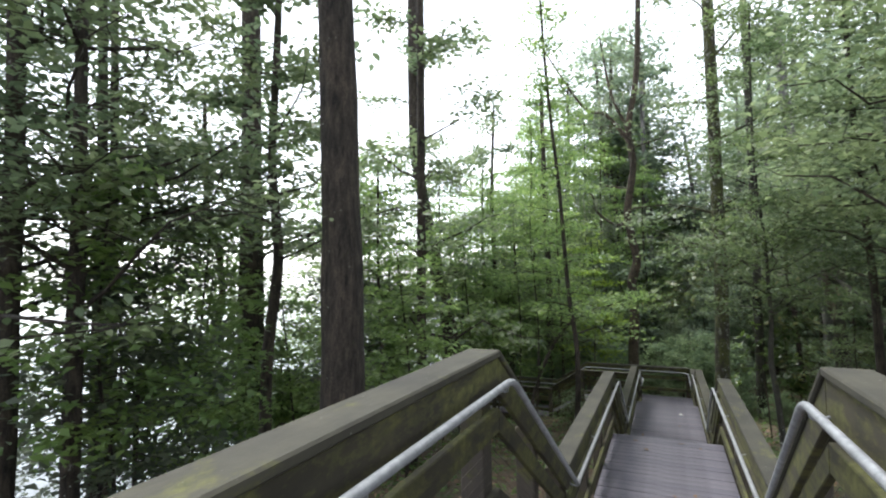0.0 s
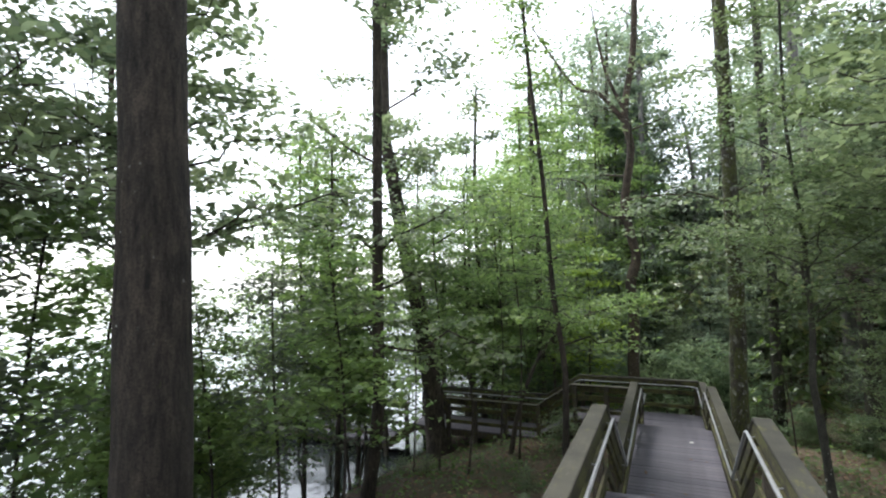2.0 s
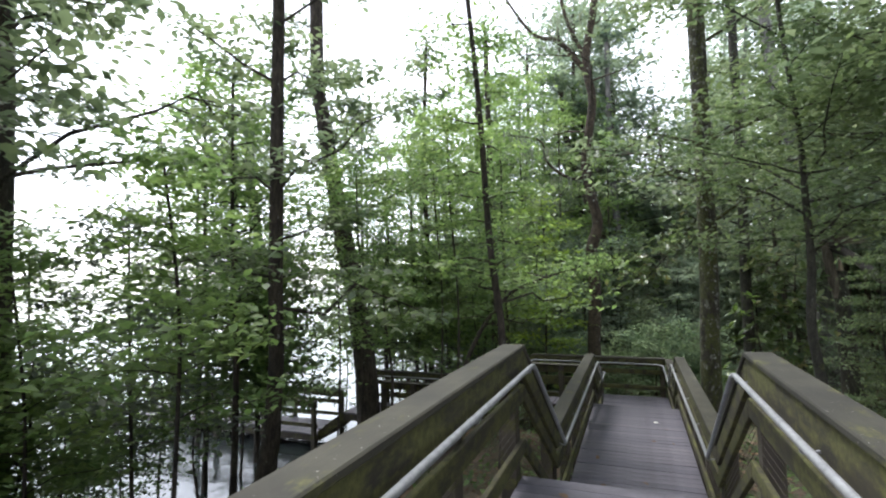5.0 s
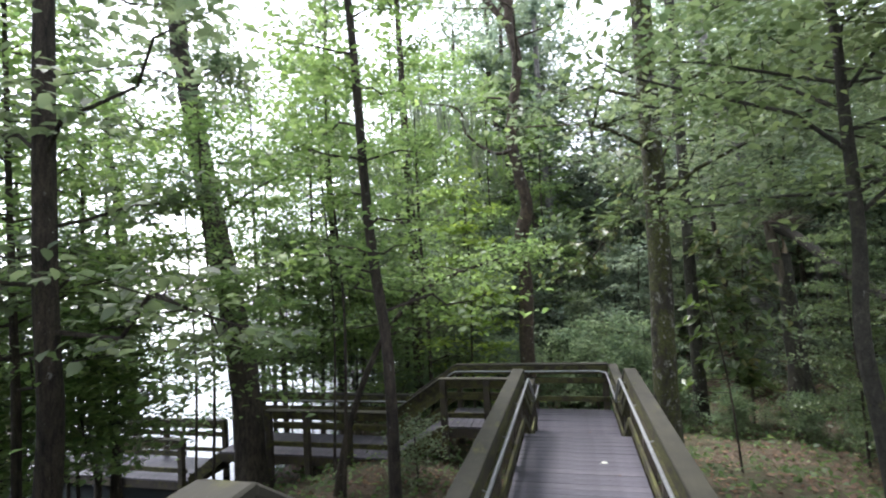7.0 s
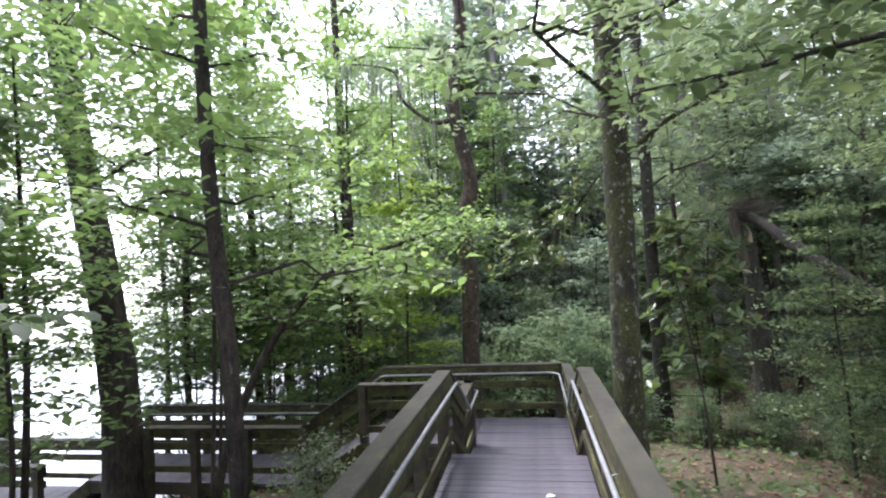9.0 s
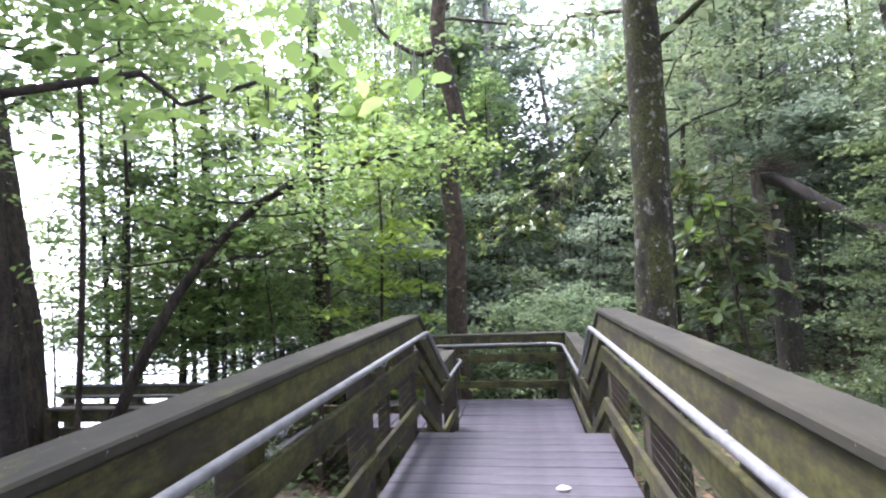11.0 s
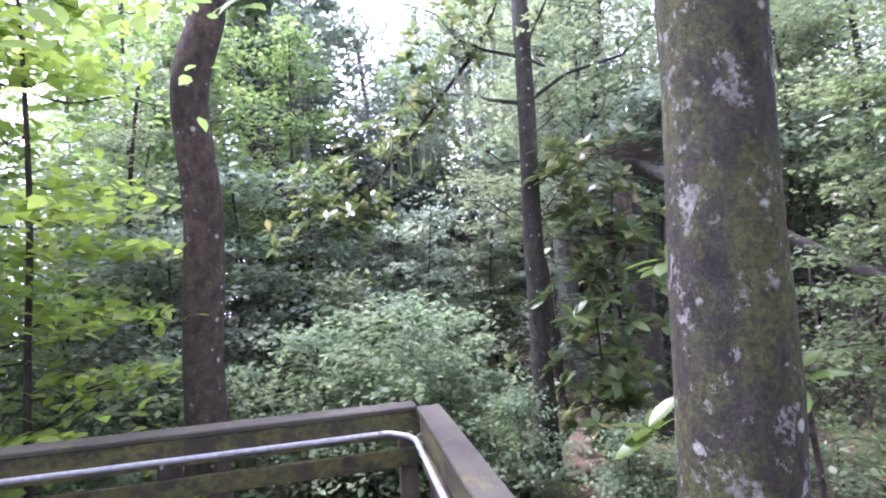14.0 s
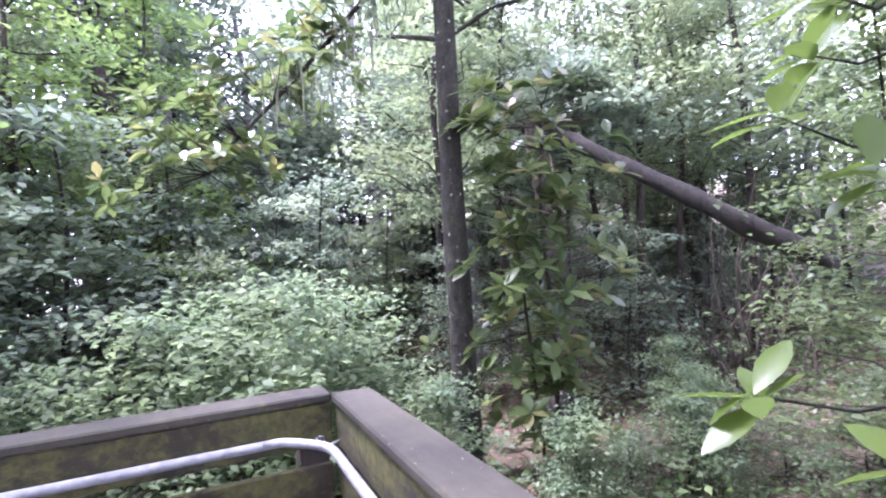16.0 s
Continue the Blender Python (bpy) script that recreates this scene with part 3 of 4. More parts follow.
# trees near the walk, each at its place
tree("tall_tree", [(-3.68, 5.27, gz(-3.68, 5.27) - 0.2), (-3.68, 5.29, 0.2), (-3.73, 5.3, 3), (-3.9, 5.3, 9), (-3.95, 5.3, 16)], 0.285, 0.17, BARK_DARK, LEAF_MID,
     "tall straight tree with dark furrowed bark", z0=0.7, limbs=6, reach=2.8, sprays=6, leaves=14, size=0.12, seed=3, seg=20)
tree("tall_tree", [(-10.0, 10.05, gz(-10.0, 10.05) - 0.2), (-10.05, 10.1, 0), (-10.1, 10.15, 5), (-10.2, 10.15, 16)], 0.38, 0.2, BARK_DARK, LEAF_MID,
     "tall dark-barked tree at the lake side", z0=0.36, limbs=18, reach=3.8, sprays=12, leaves=26, size=0.155, seed=4, seg=16)
tree("slim_tree", [(-7.1, 7.6, gz(-7.1, 7.6) - 0.2), (-7.2, 7.7, -1), (-7.0, 7.8, 1.2), (-7.15, 7.8, 3.2), (-7.0, 7.8, 6), (-7.0, 7.9, 11)], 0.13, 0.06, BARK_DARK, LEAF_MID,
     "slim curving tree with dark bark", z0=0.42, limbs=16, reach=2.4, sprays=10, leaves=26, size=0.135, seed=5)
tree("tall_tree", [(-6.85, 12.7, gz(-6.85, 12.7) - 0.2), (-6.5, 12.8, -2.4), (-6.38, 12.7, 0.5), (-6.35, 12.8, 7), (-6.3, 12.8, 14)], 0.17, 0.09, BARK_DARK, LEAF_MID,
     "slender tree with a dark bent foot", z0=0.40, limbs=18, reach=2.8, sprays=10, leaves=26, size=0.135, seed=6, seg=14)
tree("leaning_tree", [(-7.3, 17.85, gz(-7.3, 17.85) - 0.2), (-7.5, 18.0, -4.3), (-7.73, 18.2, -2.73), (-8.05, 18.25, -0.85), (-8.49, 18.4, 0.69), (-8.95, 18.5, 2.72), (-9.32, 18.5, 4.82), (-9.57, 18.5, 6.96), (-9.6, 18.6, 15)], 0.36, 0.2, BARK_DARK, LEAF_MID,
     "thick leaning tree with dark bark", z0=0.55, limbs=16, reach=3.2, sprays=10, leaves=24, size=0.145, seed=7, seg=18,
     extra=[([(-9.25, 18.5, 4.5), (-8.5, 18.4, 5.0), (-7.6, 18.3, 4.6)], 0.05)])
tree("slim_tree", [(-2.45, 13.9, gz(-2.45, 13.9) - 0.2), (-2.3, 13.5, -1.3), (-2.5, 13.6, 0.3), (-2.7, 13.8, 3.0), (-3.0, 14.0, 6), (-3.2, 14.2, 9)], 0.075, 0.035, BARK_DARK, LEAF_BRIGHT,
     "slim dark-stemmed tree hung with bright leaves", z0=0.27, limbs=28, reach=1.15, sprays=8, leaves=18, size=0.085, flat=0.05, rise=0.2, seed=8)
tree("curved_tree", [(-1.42, 21.5, gz(-1.42, 21.5) - 0.2), (-1.4, 21.3, -2.5), (-1.31, 21.1, -0.8), (-1.36, 20.95, 0.35), (-1.14, 20.9, 1.25), (-1.3, 20.85, 2.2), (-1.42, 20.8, 3.2), (-1.15, 20.8, 5.0), (-1.3, 20.9, 6.4), (-0.9, 21, 9), (-0.7, 21, 14)], 0.2, 0.1, BARK_SMOOTH, LEAF_MID,
     "crooked tree with smooth brown bark and pale lichen", z0=0.6, limbs=9, reach=3.2, sprays=5, leaves=16, size=0.12, seed=9, seg=16,
     extra=[([(-1.3, 20.8, 2.75), (-1.9, 20.8, 2.7), (-2.6, 20.8, 3.3), (-2.8, 20.8, 4.0), (-4.0, 20.7, 4.3)], 0.06),
            ([(-1.3, 20.9, 6.0), (-2.1, 20.8, 7.1), (-3.0, 20.8, 7.6), (-4.4, 20.6, 10)], 0.10),
            ([(-1.25, 20.9, 6.3), (-1.9, 21.0, 8), (-2.3, 21.2, 10.5)], 0.08)])
tree("tall_tree", [(1.30, 17.34, gz(1.3, 17.34) - 0.2), (1.30, 17.34, -2), (1.36, 17.37, 0.0), (1.34, 17.4, 6), (1.25, 17.45, 15)], 0.212, 0.16, BARK_MOSS, LEAF_MID,
     "thick straight tree with mossy bark and white lichen", z0=0.55, limbs=20, reach=3.4, sprays=10, leaves=26, size=0.11, seed=10, seg=24)
tree("tall_tree", [(3.18, 23.4, gz(3.2, 23.4) - 0.2), (3.14, 23.37, -1), (3.16, 23.35, 3), (3.1, 23.4, 14)], 0.18, 0.12, BARK_SPOT, LEAF_MID,
     "straight slender tree with lichen-spotted bark", z0=0.56, limbs=18, reach=2.8, sprays=9, leaves=22, size=0.115, seed=11, seg=14)
tree("slim_tree", [(1.9, 12.0, gz(1.9, 12) - 0.2), (1.76, 12.0, -1.7), (1.68, 12.0, -0.9), (1.71, 12.0, -0.2), (1.69, 12.0, 0.65), (1.67, 12.0, 1.35), (1.55, 12.1, 3.3), (1.6, 12.1, 6.5)], 0.06, 0.018, BARK_SPOT, LEAF_HORN,
     "thin grey-barked sapling curving from its foot", z0=0.45, limbs=26, reach=2.0, sprays=13, leaves=34, size=0.06, spread=0.26, seed=12)
tree("bending_sapling", [(-4.3, 15.9, gz(-4.3, 15.9) - 0.15), (-4.05, 16.0, -2.9), (-3.6, 16.4, -1.6), (-2.97, 16.8, -0.73), (-2.4, 17.0, -0.42), (-1.5, 17.4, -0.12), (-0.9, 17.8, 0.1)], 0.066, 0.022, BARK_DARK, LEAF_BRIGHT,
     "dark sapling bending over the walkway with bright leaves", z0=0.35, limbs=16, reach=1.5, sprays=9, leaves=16, size=0.075, seed=13, rise=0.15)
tree("slim_tree", [(-5.25, 23.8, gz(-5.25, 23.8) - 0.2), (-5.2, 23.8, 0), (-5.3, 23.9, 4), (-5.4, 24, 10)], 0.19, 0.09, BARK_DARK, LEAF_BRIGHT,
     "dark-trunked tree among bright green leaves", z0=0.45, limbs=14, reach=2.4, sprays=9, leaves=24, size=0.13, seed=14)
tree("slim_tree", [(-7.3, 22.3, gz(-7.3, 22.3) - 0.2), (-7.35, 22.3, 0), (-7.5, 22.4, 4), (-7.3, 22.4, 9)], 0.12, 0.06, BARK_DARK, LEAF_MID,
     "slim dark tree beyond the lower walkway", z0=0.45, limbs=12, reach=1.8, sprays=8, leaves=24, size=0.13, seed=15)
tree("slim_tree", [(-8.6, 21.2, gz(-8.6, 21.2) - 0.2), (-8.6, 21.2, -1), (-8.5, 21.3, 1.5)], 0.09, 0.05, BARK_DARK, LEAF_MID,
     "slim dark sapling beyond the lower walkway", z0=0.4, limbs=8, reach=1.4, sprays=8, leaves=22, size=0.12, seed=16)
tree("grey_tree", [(-0.8, 36.4, gz(-0.8, 36.4) - 0.2), (-0.95, 36.4, 2), (-1.2, 36.4, 7), (-1.2, 36.5, 15)], 0.25, 0.14, BARK_GREY, LEAF_HAZE,
     "straight pale grey tree far in the forest", z0=0.6, limbs=10, reach=3.5, sprays=9, leaves=24, size=0.2, seed=17)
tree("leaning_tree", [(-1.4, 35.6, gz(-1.4, 35.6) - 0.2), (-1.7, 35.6, 1), (-2.6, 35.6, 4), (-3.6, 35.6, 7.5), (-4.0, 35.6, 12)], 0.3, 0.14, BARK_DARK, LEAF_HAZE,
     "dark tree leaning far in the forest", z0=0.6, limbs=9, reach=3.5, sprays=9, leaves=24, size=0.2, seed=18)
tree("leaning_tree", [(7.3, 30.5, gz(7.3, 30.5) - 0.2), (7.1, 30.5, 1), (6.8, 30.5, 4), (5.9, 30.5, 8), (5.6, 30.5, 14)], 0.34, 0.2, BARK_GREY, LEAF_MID,
     "grey tree leaning beyond the ravine", z0=0.65, limbs=10, reach=3.5, sprays=9, leaves=24, size=0.18, seed=19)
for i, (x, y, r) in enumerate([(-7.3, 3.6, 0.15), (-6.7, 4.0, 0.11), (-8.6, 5.4, 0.12), (-9.9, 6.4, 0.12)]):
    tree("dark_tree", [(x, y, gz(x, y) - 0.2), (x + 0.1, y, 0.5), (x - 0.05, y + 0.1, 3), (x, y, 9)], r, r * 0.5, BARK_DARK, LEAF_MID,
         "dark-stemmed tree thick with leaves", z0=0.34 if i < 2 else 0.5, limbs=28, reach=2.5, sprays=9, leaves=24, size=0.095, seed=21 + i)
tree("slim_tree", [(-10.6, 9.4, gz(-10.6, 9.4) - 0.2), (-10.9, 9.4, -2), (-10.4, 9.5, 0.6), (-11.0, 9.5, 3), (-11.2, 9.6, 6)], 0.12, 0.05, BARK_SMOOTH, LEAF_MID,
     "thin crooked tree leaning over the shore", z0=0.5, limbs=10, reach=1.6, sprays=6, leaves=20, size=0.12, seed=25)
tree("hornbeam_sapling", [(5.12, 19.3, gz(5.12, 19.3) - 0.1), (5.1, 19.3, -3.2), (5.02, 19.3, -1.6), (5.08, 19.35, 0.25)], 0.03, 0.008, BARK_DARK, LEAF_HORN,
     "young sapling with layered sprays of light green leaves", z0=0.24, limbs=24, reach=1.45, sprays=11, leaves=26, size=0.056, flat=0.03, spread=0.2, rise=0.06, seed=26)
tree("hornbeam_sapling", [(6.6, 18.5, gz(6.6, 18.5) - 0.1), (6.6, 18.5, -1), (6.5, 18.5, 2), (6.6, 18.6, 4.5)], 0.04, 0.012, BARK_DARK, LEAF_HORN,
     "young sapling with layered sprays of light green leaves", z0=0.15, limbs=30, reach=2.4, sprays=14, leaves=28, size=0.062, flat=0.03, spread=0.25, rise=0.12, seed=27)
tree("dogwood_tree", [(8.0, 26.9, gz(8.0, 26.9) - 0.1), (8.1, 26.9, -1.5), (8.3, 26.8, 0.8), (8.5, 26.7, 2.8)], 0.06, 0.03, BARK_DARK, LEAF_HAZE,
     "small tree with pale layered leaves", z0=0.55, limbs=18, reach=3.2, sprays=14, leaves=26, size=0.14, flat=0.05, spread=0.3, rise=0.1, seed=28)
tree("maple_tree", [(-4.3, 22.0, gz(-4.3, 22) - 0.1), (-4.3, 22, -2), (-4.4, 22, 1), (-4.4, 22.1, 5)], 0.07, 0.03, BARK_DARK, LEAF_BRIGHT,
     "young maple with bright yellow-green leaves", z0=0.25, limbs=24, reach=2.5, sprays=8, leaves=16, size=0.09, flat=0.06, rise=0.25, seed=29)
for i, (x, y, h) in enumerate([(-8.3, 13.6, 10.0), (-6.3, 25.6, 14.5), (-7.7, 21.7, 10.5), (-10.1, 22.2, 12.5), (-10.4, 14.8, 11.5), (-9.5, 16.3, 8.0), (-9.2, 26.0, 14.0), (-11.2, 24.5, 11.0), (-11.4, 32, 14.0), (-5.4, 30.5, 15.5), (-3.3, 29.5, 13.0), (-12.0, 28, 13), (-4.8, 34.5, 17), (-8.4, 34, 17), (-13.3, 17.2, 10.5), (-1.2, 32.5, 12)]):
    g = gz(x, y)
    last = tree("maple_tree", [(x, y, g - 0.1), (x + 0.1, y, g + h * 0.3), (x - 0.1, y + 0.1, g + h * 0.6), (x, y, g + h)], 0.08, 0.03, BARK_DARK, LEAF_BRIGHT,
         "young maple in bright green leaf", z0=0.4 if y < 18 else 0.22, limbs=int(12 + 1.8 * h), reach=2.6, sprays=9, leaves=15, size=0.12 if y < 18 else 0.13, flat=0.08, rise=0.3, seed=60 + i, group="young maples", fine=False)
    if i == 0:
        maple = last
for x, y, k in ((-10.6, 16.8, 1.05),):
    copy_thing(maple, pose(x, y, gz(x, y) - 0.05, 0, 0, 97 * x) @ Matrix.Diagonal((k, k, k, 1)))


tree("shore_tree", [(-14.0, 21.0, -6.4), (-14.05, 21.0, -4.0), (-14.2, 21.0, -0.3), (-14.33, 21.0, 2.6), (-14.7, 21.0, 4.2), (-14.8, 21.1, 6.5)], 0.26, 0.1, BARK_DARK, LEAF_MID,
     "dark forked tree standing in the shallows of the lake", z0=0.6, limbs=18, reach=2.4, sprays=9, leaves=18, size=0.12, seed=31,
     extra=[([(-14.15, 21.0, -0.4), (-14.9, 20.9, 0.5), (-15.6, 20.9, 1.2), (-16.6, 20.9, 1.3)], 0.12), ([(-14.2, 21.0, 0.1), (-13.6, 21.0, 0.8), (-12.9, 21.0, 0.8)], 0.07),
            ([(-14.1, 21.2, -2.0), (-14.5, 21.3, 1.0), (-15.0, 21.4, 3.4)], 0.13)])
for i, (x, y, h) in enumerate([(-4.6, 13.6, 3.7), (-5.9, 14.8, 7.2), (-3.9, 15.4, 7.6), (-4.9, 17.0, 8.2), (-7.3, 16.0, 7.5), (-6.4, 21.2, 6.0), (-8.3, 20.9, 6.2), (-5.2, 21.0, 4.6), (-10.2, 20.9, 6.0)]):
    g = gz(x, y)
    tree("maple_sapling", [(x, y, g - 0.1), (x + 0.15, y, g + h * 0.4), (x - 0.05, y + 0.1, g + h * 0.75), (x, y, g + h)], 0.028, 0.01, BARK_DARK, LEAF_BRIGHT,
         "maple sapling holding flat sprays of bright leaves", "sapling", z0=0.5 if y < 18 else 0.2, limbs=int(5 + 2.6 * h), reach=1.2 if h < 5 else 1.75, sprays=8, leaves=15, size=0.085, flat=0.04, spread=0.22, rise=0.12, seed=33 + i, group="maple saplings", fine=False)


# the broken tree and the fallen logs
snag = empty("broken_tree", (6.2, 25.1, gz(6.2, 25.1)), "broken dead tree whose top hangs down beside it", "dead tree")
c = spline([(6.3, 25.1, gz(6.3, 25.1) - 0.2), (6.28, 25.1, -3.6), (6.2, 25.08, -2), (6.12, 25.05, -0.9), (6.16, 25.05, -0.35)], 6)
v, f = tube_data(c, [0.29 - 0.10 * i / (len(c) - 1) + 0.16 * max(0, 1 - i / 5) for i in range(len(c))], 16, 0.25)
raw_mesh("trunk", v, f, BARK_SPOT, snag, True)
c = spline([(6.06, 25.05, -1.2), (5.93, 25.02, -0.5), (5.84, 25.0, 0.1), (5.78, 25.0, 0.62)], 5)
v, f = tube_data(c, [0.17 - 0.03 * i / (len(c) - 1) for i in range(len(c))], 12, 0.35)
raw_mesh("prong", v, f, DEADWOOD, snag, True)["label"] = "splintered reddish prong of the break"
c = spline([(6.15, 25.0, -0.55), (6.14, 24.97, -0.2), (6.08, 24.95, 0.18)], 5)
v, f = tube_data(c, [0.13 * (1 - 0.93 * i / (len(c) - 1)) for i in range(len(c))], 7, 0.5)
raw_mesh("splinter", v, f, PALEWOOD, snag, True)["label"] = "pale torn splinter of bare wood"
c = spline([(5.75, 25.2, 0.6), (6.2, 24.3, 0.12), (6.7, 22.7, -1.0), (7.25, 21.6, -1.85), (7.55, 21.0, -2.3)], 5)
v, f = tube_data(c, [0.10, 0.13] + [0.145 + 0.016 * math.sin(2.3 * i) for i in range(len(c) - 4)] + [0.115, 0.05], 14, 0.3)
raw_mesh("hanging_log", v, f, BARK_LOG, snag, True)
rs = np.random.RandomState(40)
V, F = [], []
for i in range(170):
    a = Vector((rs.normal(5.9, 0.2), rs.normal(25.0, 0.25), rs.normal(0.62, 0.1)))
    b = a + Vector((rs.normal(0.35, 0.4), rs.normal(-0.2, 0.3), rs.normal(0.02, 0.12)))
    vv, ff = tube_data([a, b], [0.012, 0.003], 3)
    F += [tuple(j + len(V) for j in x) for x in ff]
    V += vv
raw_mesh("frayed_break", V, F, DEADWOOD, snag)["kind"] = "stuff"


def log(name, pts, r, material, label):
    c = spline(pts, 5)
    v, f = tube_data(c, [r * (1 - 0.35 * i / len(c)) for i in range(len(c))], 10, 0.15)
    tagged(raw_mesh(name, v, f, material, None, True), label, "log")


log("fallen_branch", [(10.6, 25.6, gz(10.6, 25.6) + 0.08), (11.8, 27.6, gz(11.8, 27.6) + 0.25), (13.2, 29.8, gz(13.2, 29.8) + 0.1)], 0.14, BARK_GREY, "pale fallen branch lying on the forest floor")
log("fallen_log", [(14, 33, gz(14, 33) + 0.15), (18, 33.5, gz(18, 33.5) + 0.2), (22, 33.5, gz(22, 33.5) + 0.2)], 0.25, BARK_DARK, "dark mossy fallen log on the slope")


# magnolias with large stiff leaves
def blade(rs, at, d, L, wide, V, F):
    d = Vector(d).normalized()
    s = d.cross(Vector((rs.normal(0, 0.25), rs.normal(0, 0.25), 1))).normalized()
    u = s.cross(d)
    prof = ((0, 0.05), (0.2, 0.62), (0.45, 1.0), (0.7, 0.88), (0.9, 0.42), (1.0, 0.03))
    b = len(V)
    for t, w in prof:
        c = at + d * (L * t) + u * (-0.10 * L * t * t)
        V += [c + s * (w * wide / 2) + u * (0.10 * wide * w), c, c - s * (w * wide / 2) + u * (0.10 * wide * w)]
    for i in range(len(prof) - 1):
        k = b + 3 * i
        F += [(k, k + 1, k + 4, k + 3), (k + 1, k + 2, k + 5, k + 4)]


def magnolia(name, stems, ends, label, L, per=7, seed=50, leaf_mat=None):
    """stems: (points, radius); ends: places of leaf whorls, hung on twigs from the nearest stem."""
    rs = np.random.RandomState(seed)
    t = empty(name, stems[0][0][0], label, "magnolia")
    line, RV, RF, single = [], [], [], 0
    for pts, r in stems:
        c = spline(pts, 5)
        line += c
        vv, ff = tube_data(c, [r * (1 - 0.7 * i / len(c)) for i in range(len(c))], 8, 0.1)
        raw_mesh("stem", vv, ff, BARK_DARK, t, True)
    for e in ends:
        e = Vector(e)
        b = min(line, key=lambda p: (p - e).length + 0.4 * max(0, p.z - e.z))
        d = (e - b)
        d = (d.normalized() if d.length > 0.02 else Vector((rs.normal(), rs.normal(), 0))) + Vector((0, 0, 1.2))
        vv, ff = tube_data([b, b.lerp(e, 0.6) - Vector((0, 0, 0.04)), e + d.normalized() * 0.05], [0.009, 0.007, 0.004], 4)
        raw_mesh("twig", vv, ff, BARK_DARK, t, True)
        dd = d.normalized()
        o = dd.orthogonal().normalized()
        for k in range(per):
            a = 2.4 * k + rs.uniform(-0.3, 0.3)
            way = o * math.cos(a) + dd.cross(o) * math.sin(a) + dd * rs.uniform(0.05, 0.6)
            single += 1
            lv, lf = ([], []) if single <= 290 else (RV, RF)
            blade(rs, e + dd * 0.012 * k, way, L * rs.uniform(0.7, 1.15), L * 0.41, lv, lf)
            if single <= 290:
                raw_mesh("leaf", lv, lf, leaf_mat or LEAF_MAG, t, True)
    if RV:
        raw_mesh("foliage", RV, RF, LEAF_MAG, t, True)["kind"] = "stuff"
    return t


rs = np.random.RandomState(51)
g = gz(4.3, 22.9)
ends = [(4.12 + rs.normal(0, 0.44), 22.9 + rs.normal(0, 0.5), z) for z in np.linspace(g + 0.4, 0.3, 120)]
rs.shuffle(ends)
magnolia("magnolia_sapling", [([(4.3, 22.9, g - 0.1), (4.35, 22.9, -3), (4.3, 22.95, -1.4), (4.4, 22.9, 0.2)], 0.04), ([(4.15, 23.0, g - 0.1), (4.0, 23, -3), (3.9, 23, -1.6)], 0.03)], ends,
         "magnolia sapling with glossy leaves round a thin stem", 0.32, 9, 52)
bp = [(3.15, 23.6, 4.2), (2.75, 23.9, 2.7), (1.9, 24.0, 1.5), (1.05, 24.0, 0.45), (0.35, 24.0, -0.35), (0.1, 24.0, -0.7)]
bl = spline(bp, 8)
ends = []
for i in range(100):
    p = bl[rs.randint(6, len(bl))]
    ends.append((p.x + rs.normal(-0.25, 0.45), p.y + rs.normal(0, 0.4), p.z + rs.normal(0.1, 0.28)))
magnolia("magnolia_branch", [(bp, 0.045)], ends, "hanging magnolia branch with bronze and green leaves", 0.26, 8, 53)
magnolia("magnolia_sapling", [([(2.6, 18.1, gz(2.6, 18.1) - 0.1), (2.5, 18.1, -2.8), (2.35, 18.1, -1.7), (2.2, 18.1, -0.8)], 0.022)],
         [(1.97, 18.2, -1.22), (1.86, 18.34, -1.6), (2.02, 18.15, -1.82), (1.71, 18.4, -2.55), (1.78, 17.98, -2.68), (2.3, 18.3, -0.9), (2.15, 17.9, -2.2), (2.2, 18.4, -1.3)],
         "magnolia sapling with large glossy leaves beside the thick tree", 0.24, 7, 54, leaf_mat=LEAF_LIME)


# grey trunks far up the slope, dry brush at the fallen crown
for i, (x, y, r) in enumerate([(16.5, 29.5, 0.2), (10.5, 33, 0.16), (20, 27, 0.2)]):
    g = gz(x, y)
    tree("grey_tree", [(x, y, g - 0.2), (x - 0.1, y, g + 4), (x + 0.2, y, g + 9), (x, y, g + 15)], r, r * 0.5, BARK_GREY, LEAF_MID,
         "pale grey tree on the slope", z0=0.45, limbs=16, reach=3.0, sprays=8, leaves=20, size=0.14, seed=80 + i, group="grey trees")
brush = empty("dead_brush", (9.6, 23.6, gz(9.6, 23.6)), "tangle of dry dead branches of a fallen crown", "brush")
rs = np.random.RandomState(90)
for i in range(34):
    a = Vector((9.6 + rs.normal(0, 0.5), 23.6 + rs.normal(0, 0.5), gz(9.6, 23.6)))
    e = a + Vector((rs.normal(0, 1.0), rs.normal(0, 0.8), rs.uniform(1.2, 4.2)))
    q = spline([a, a.lerp(e, 0.5) + Vector((rs.normal(0, 0.3), rs.normal(0, 0.3), 0.2)), e], 4)
    vv, ff = tube_data(q, [0.03 * (1 - 0.8 * k / len(q)) for k in range(len(q))], 5, 0.1)
    raw_mesh("branch", vv, ff, DEADWOOD, brush, True)


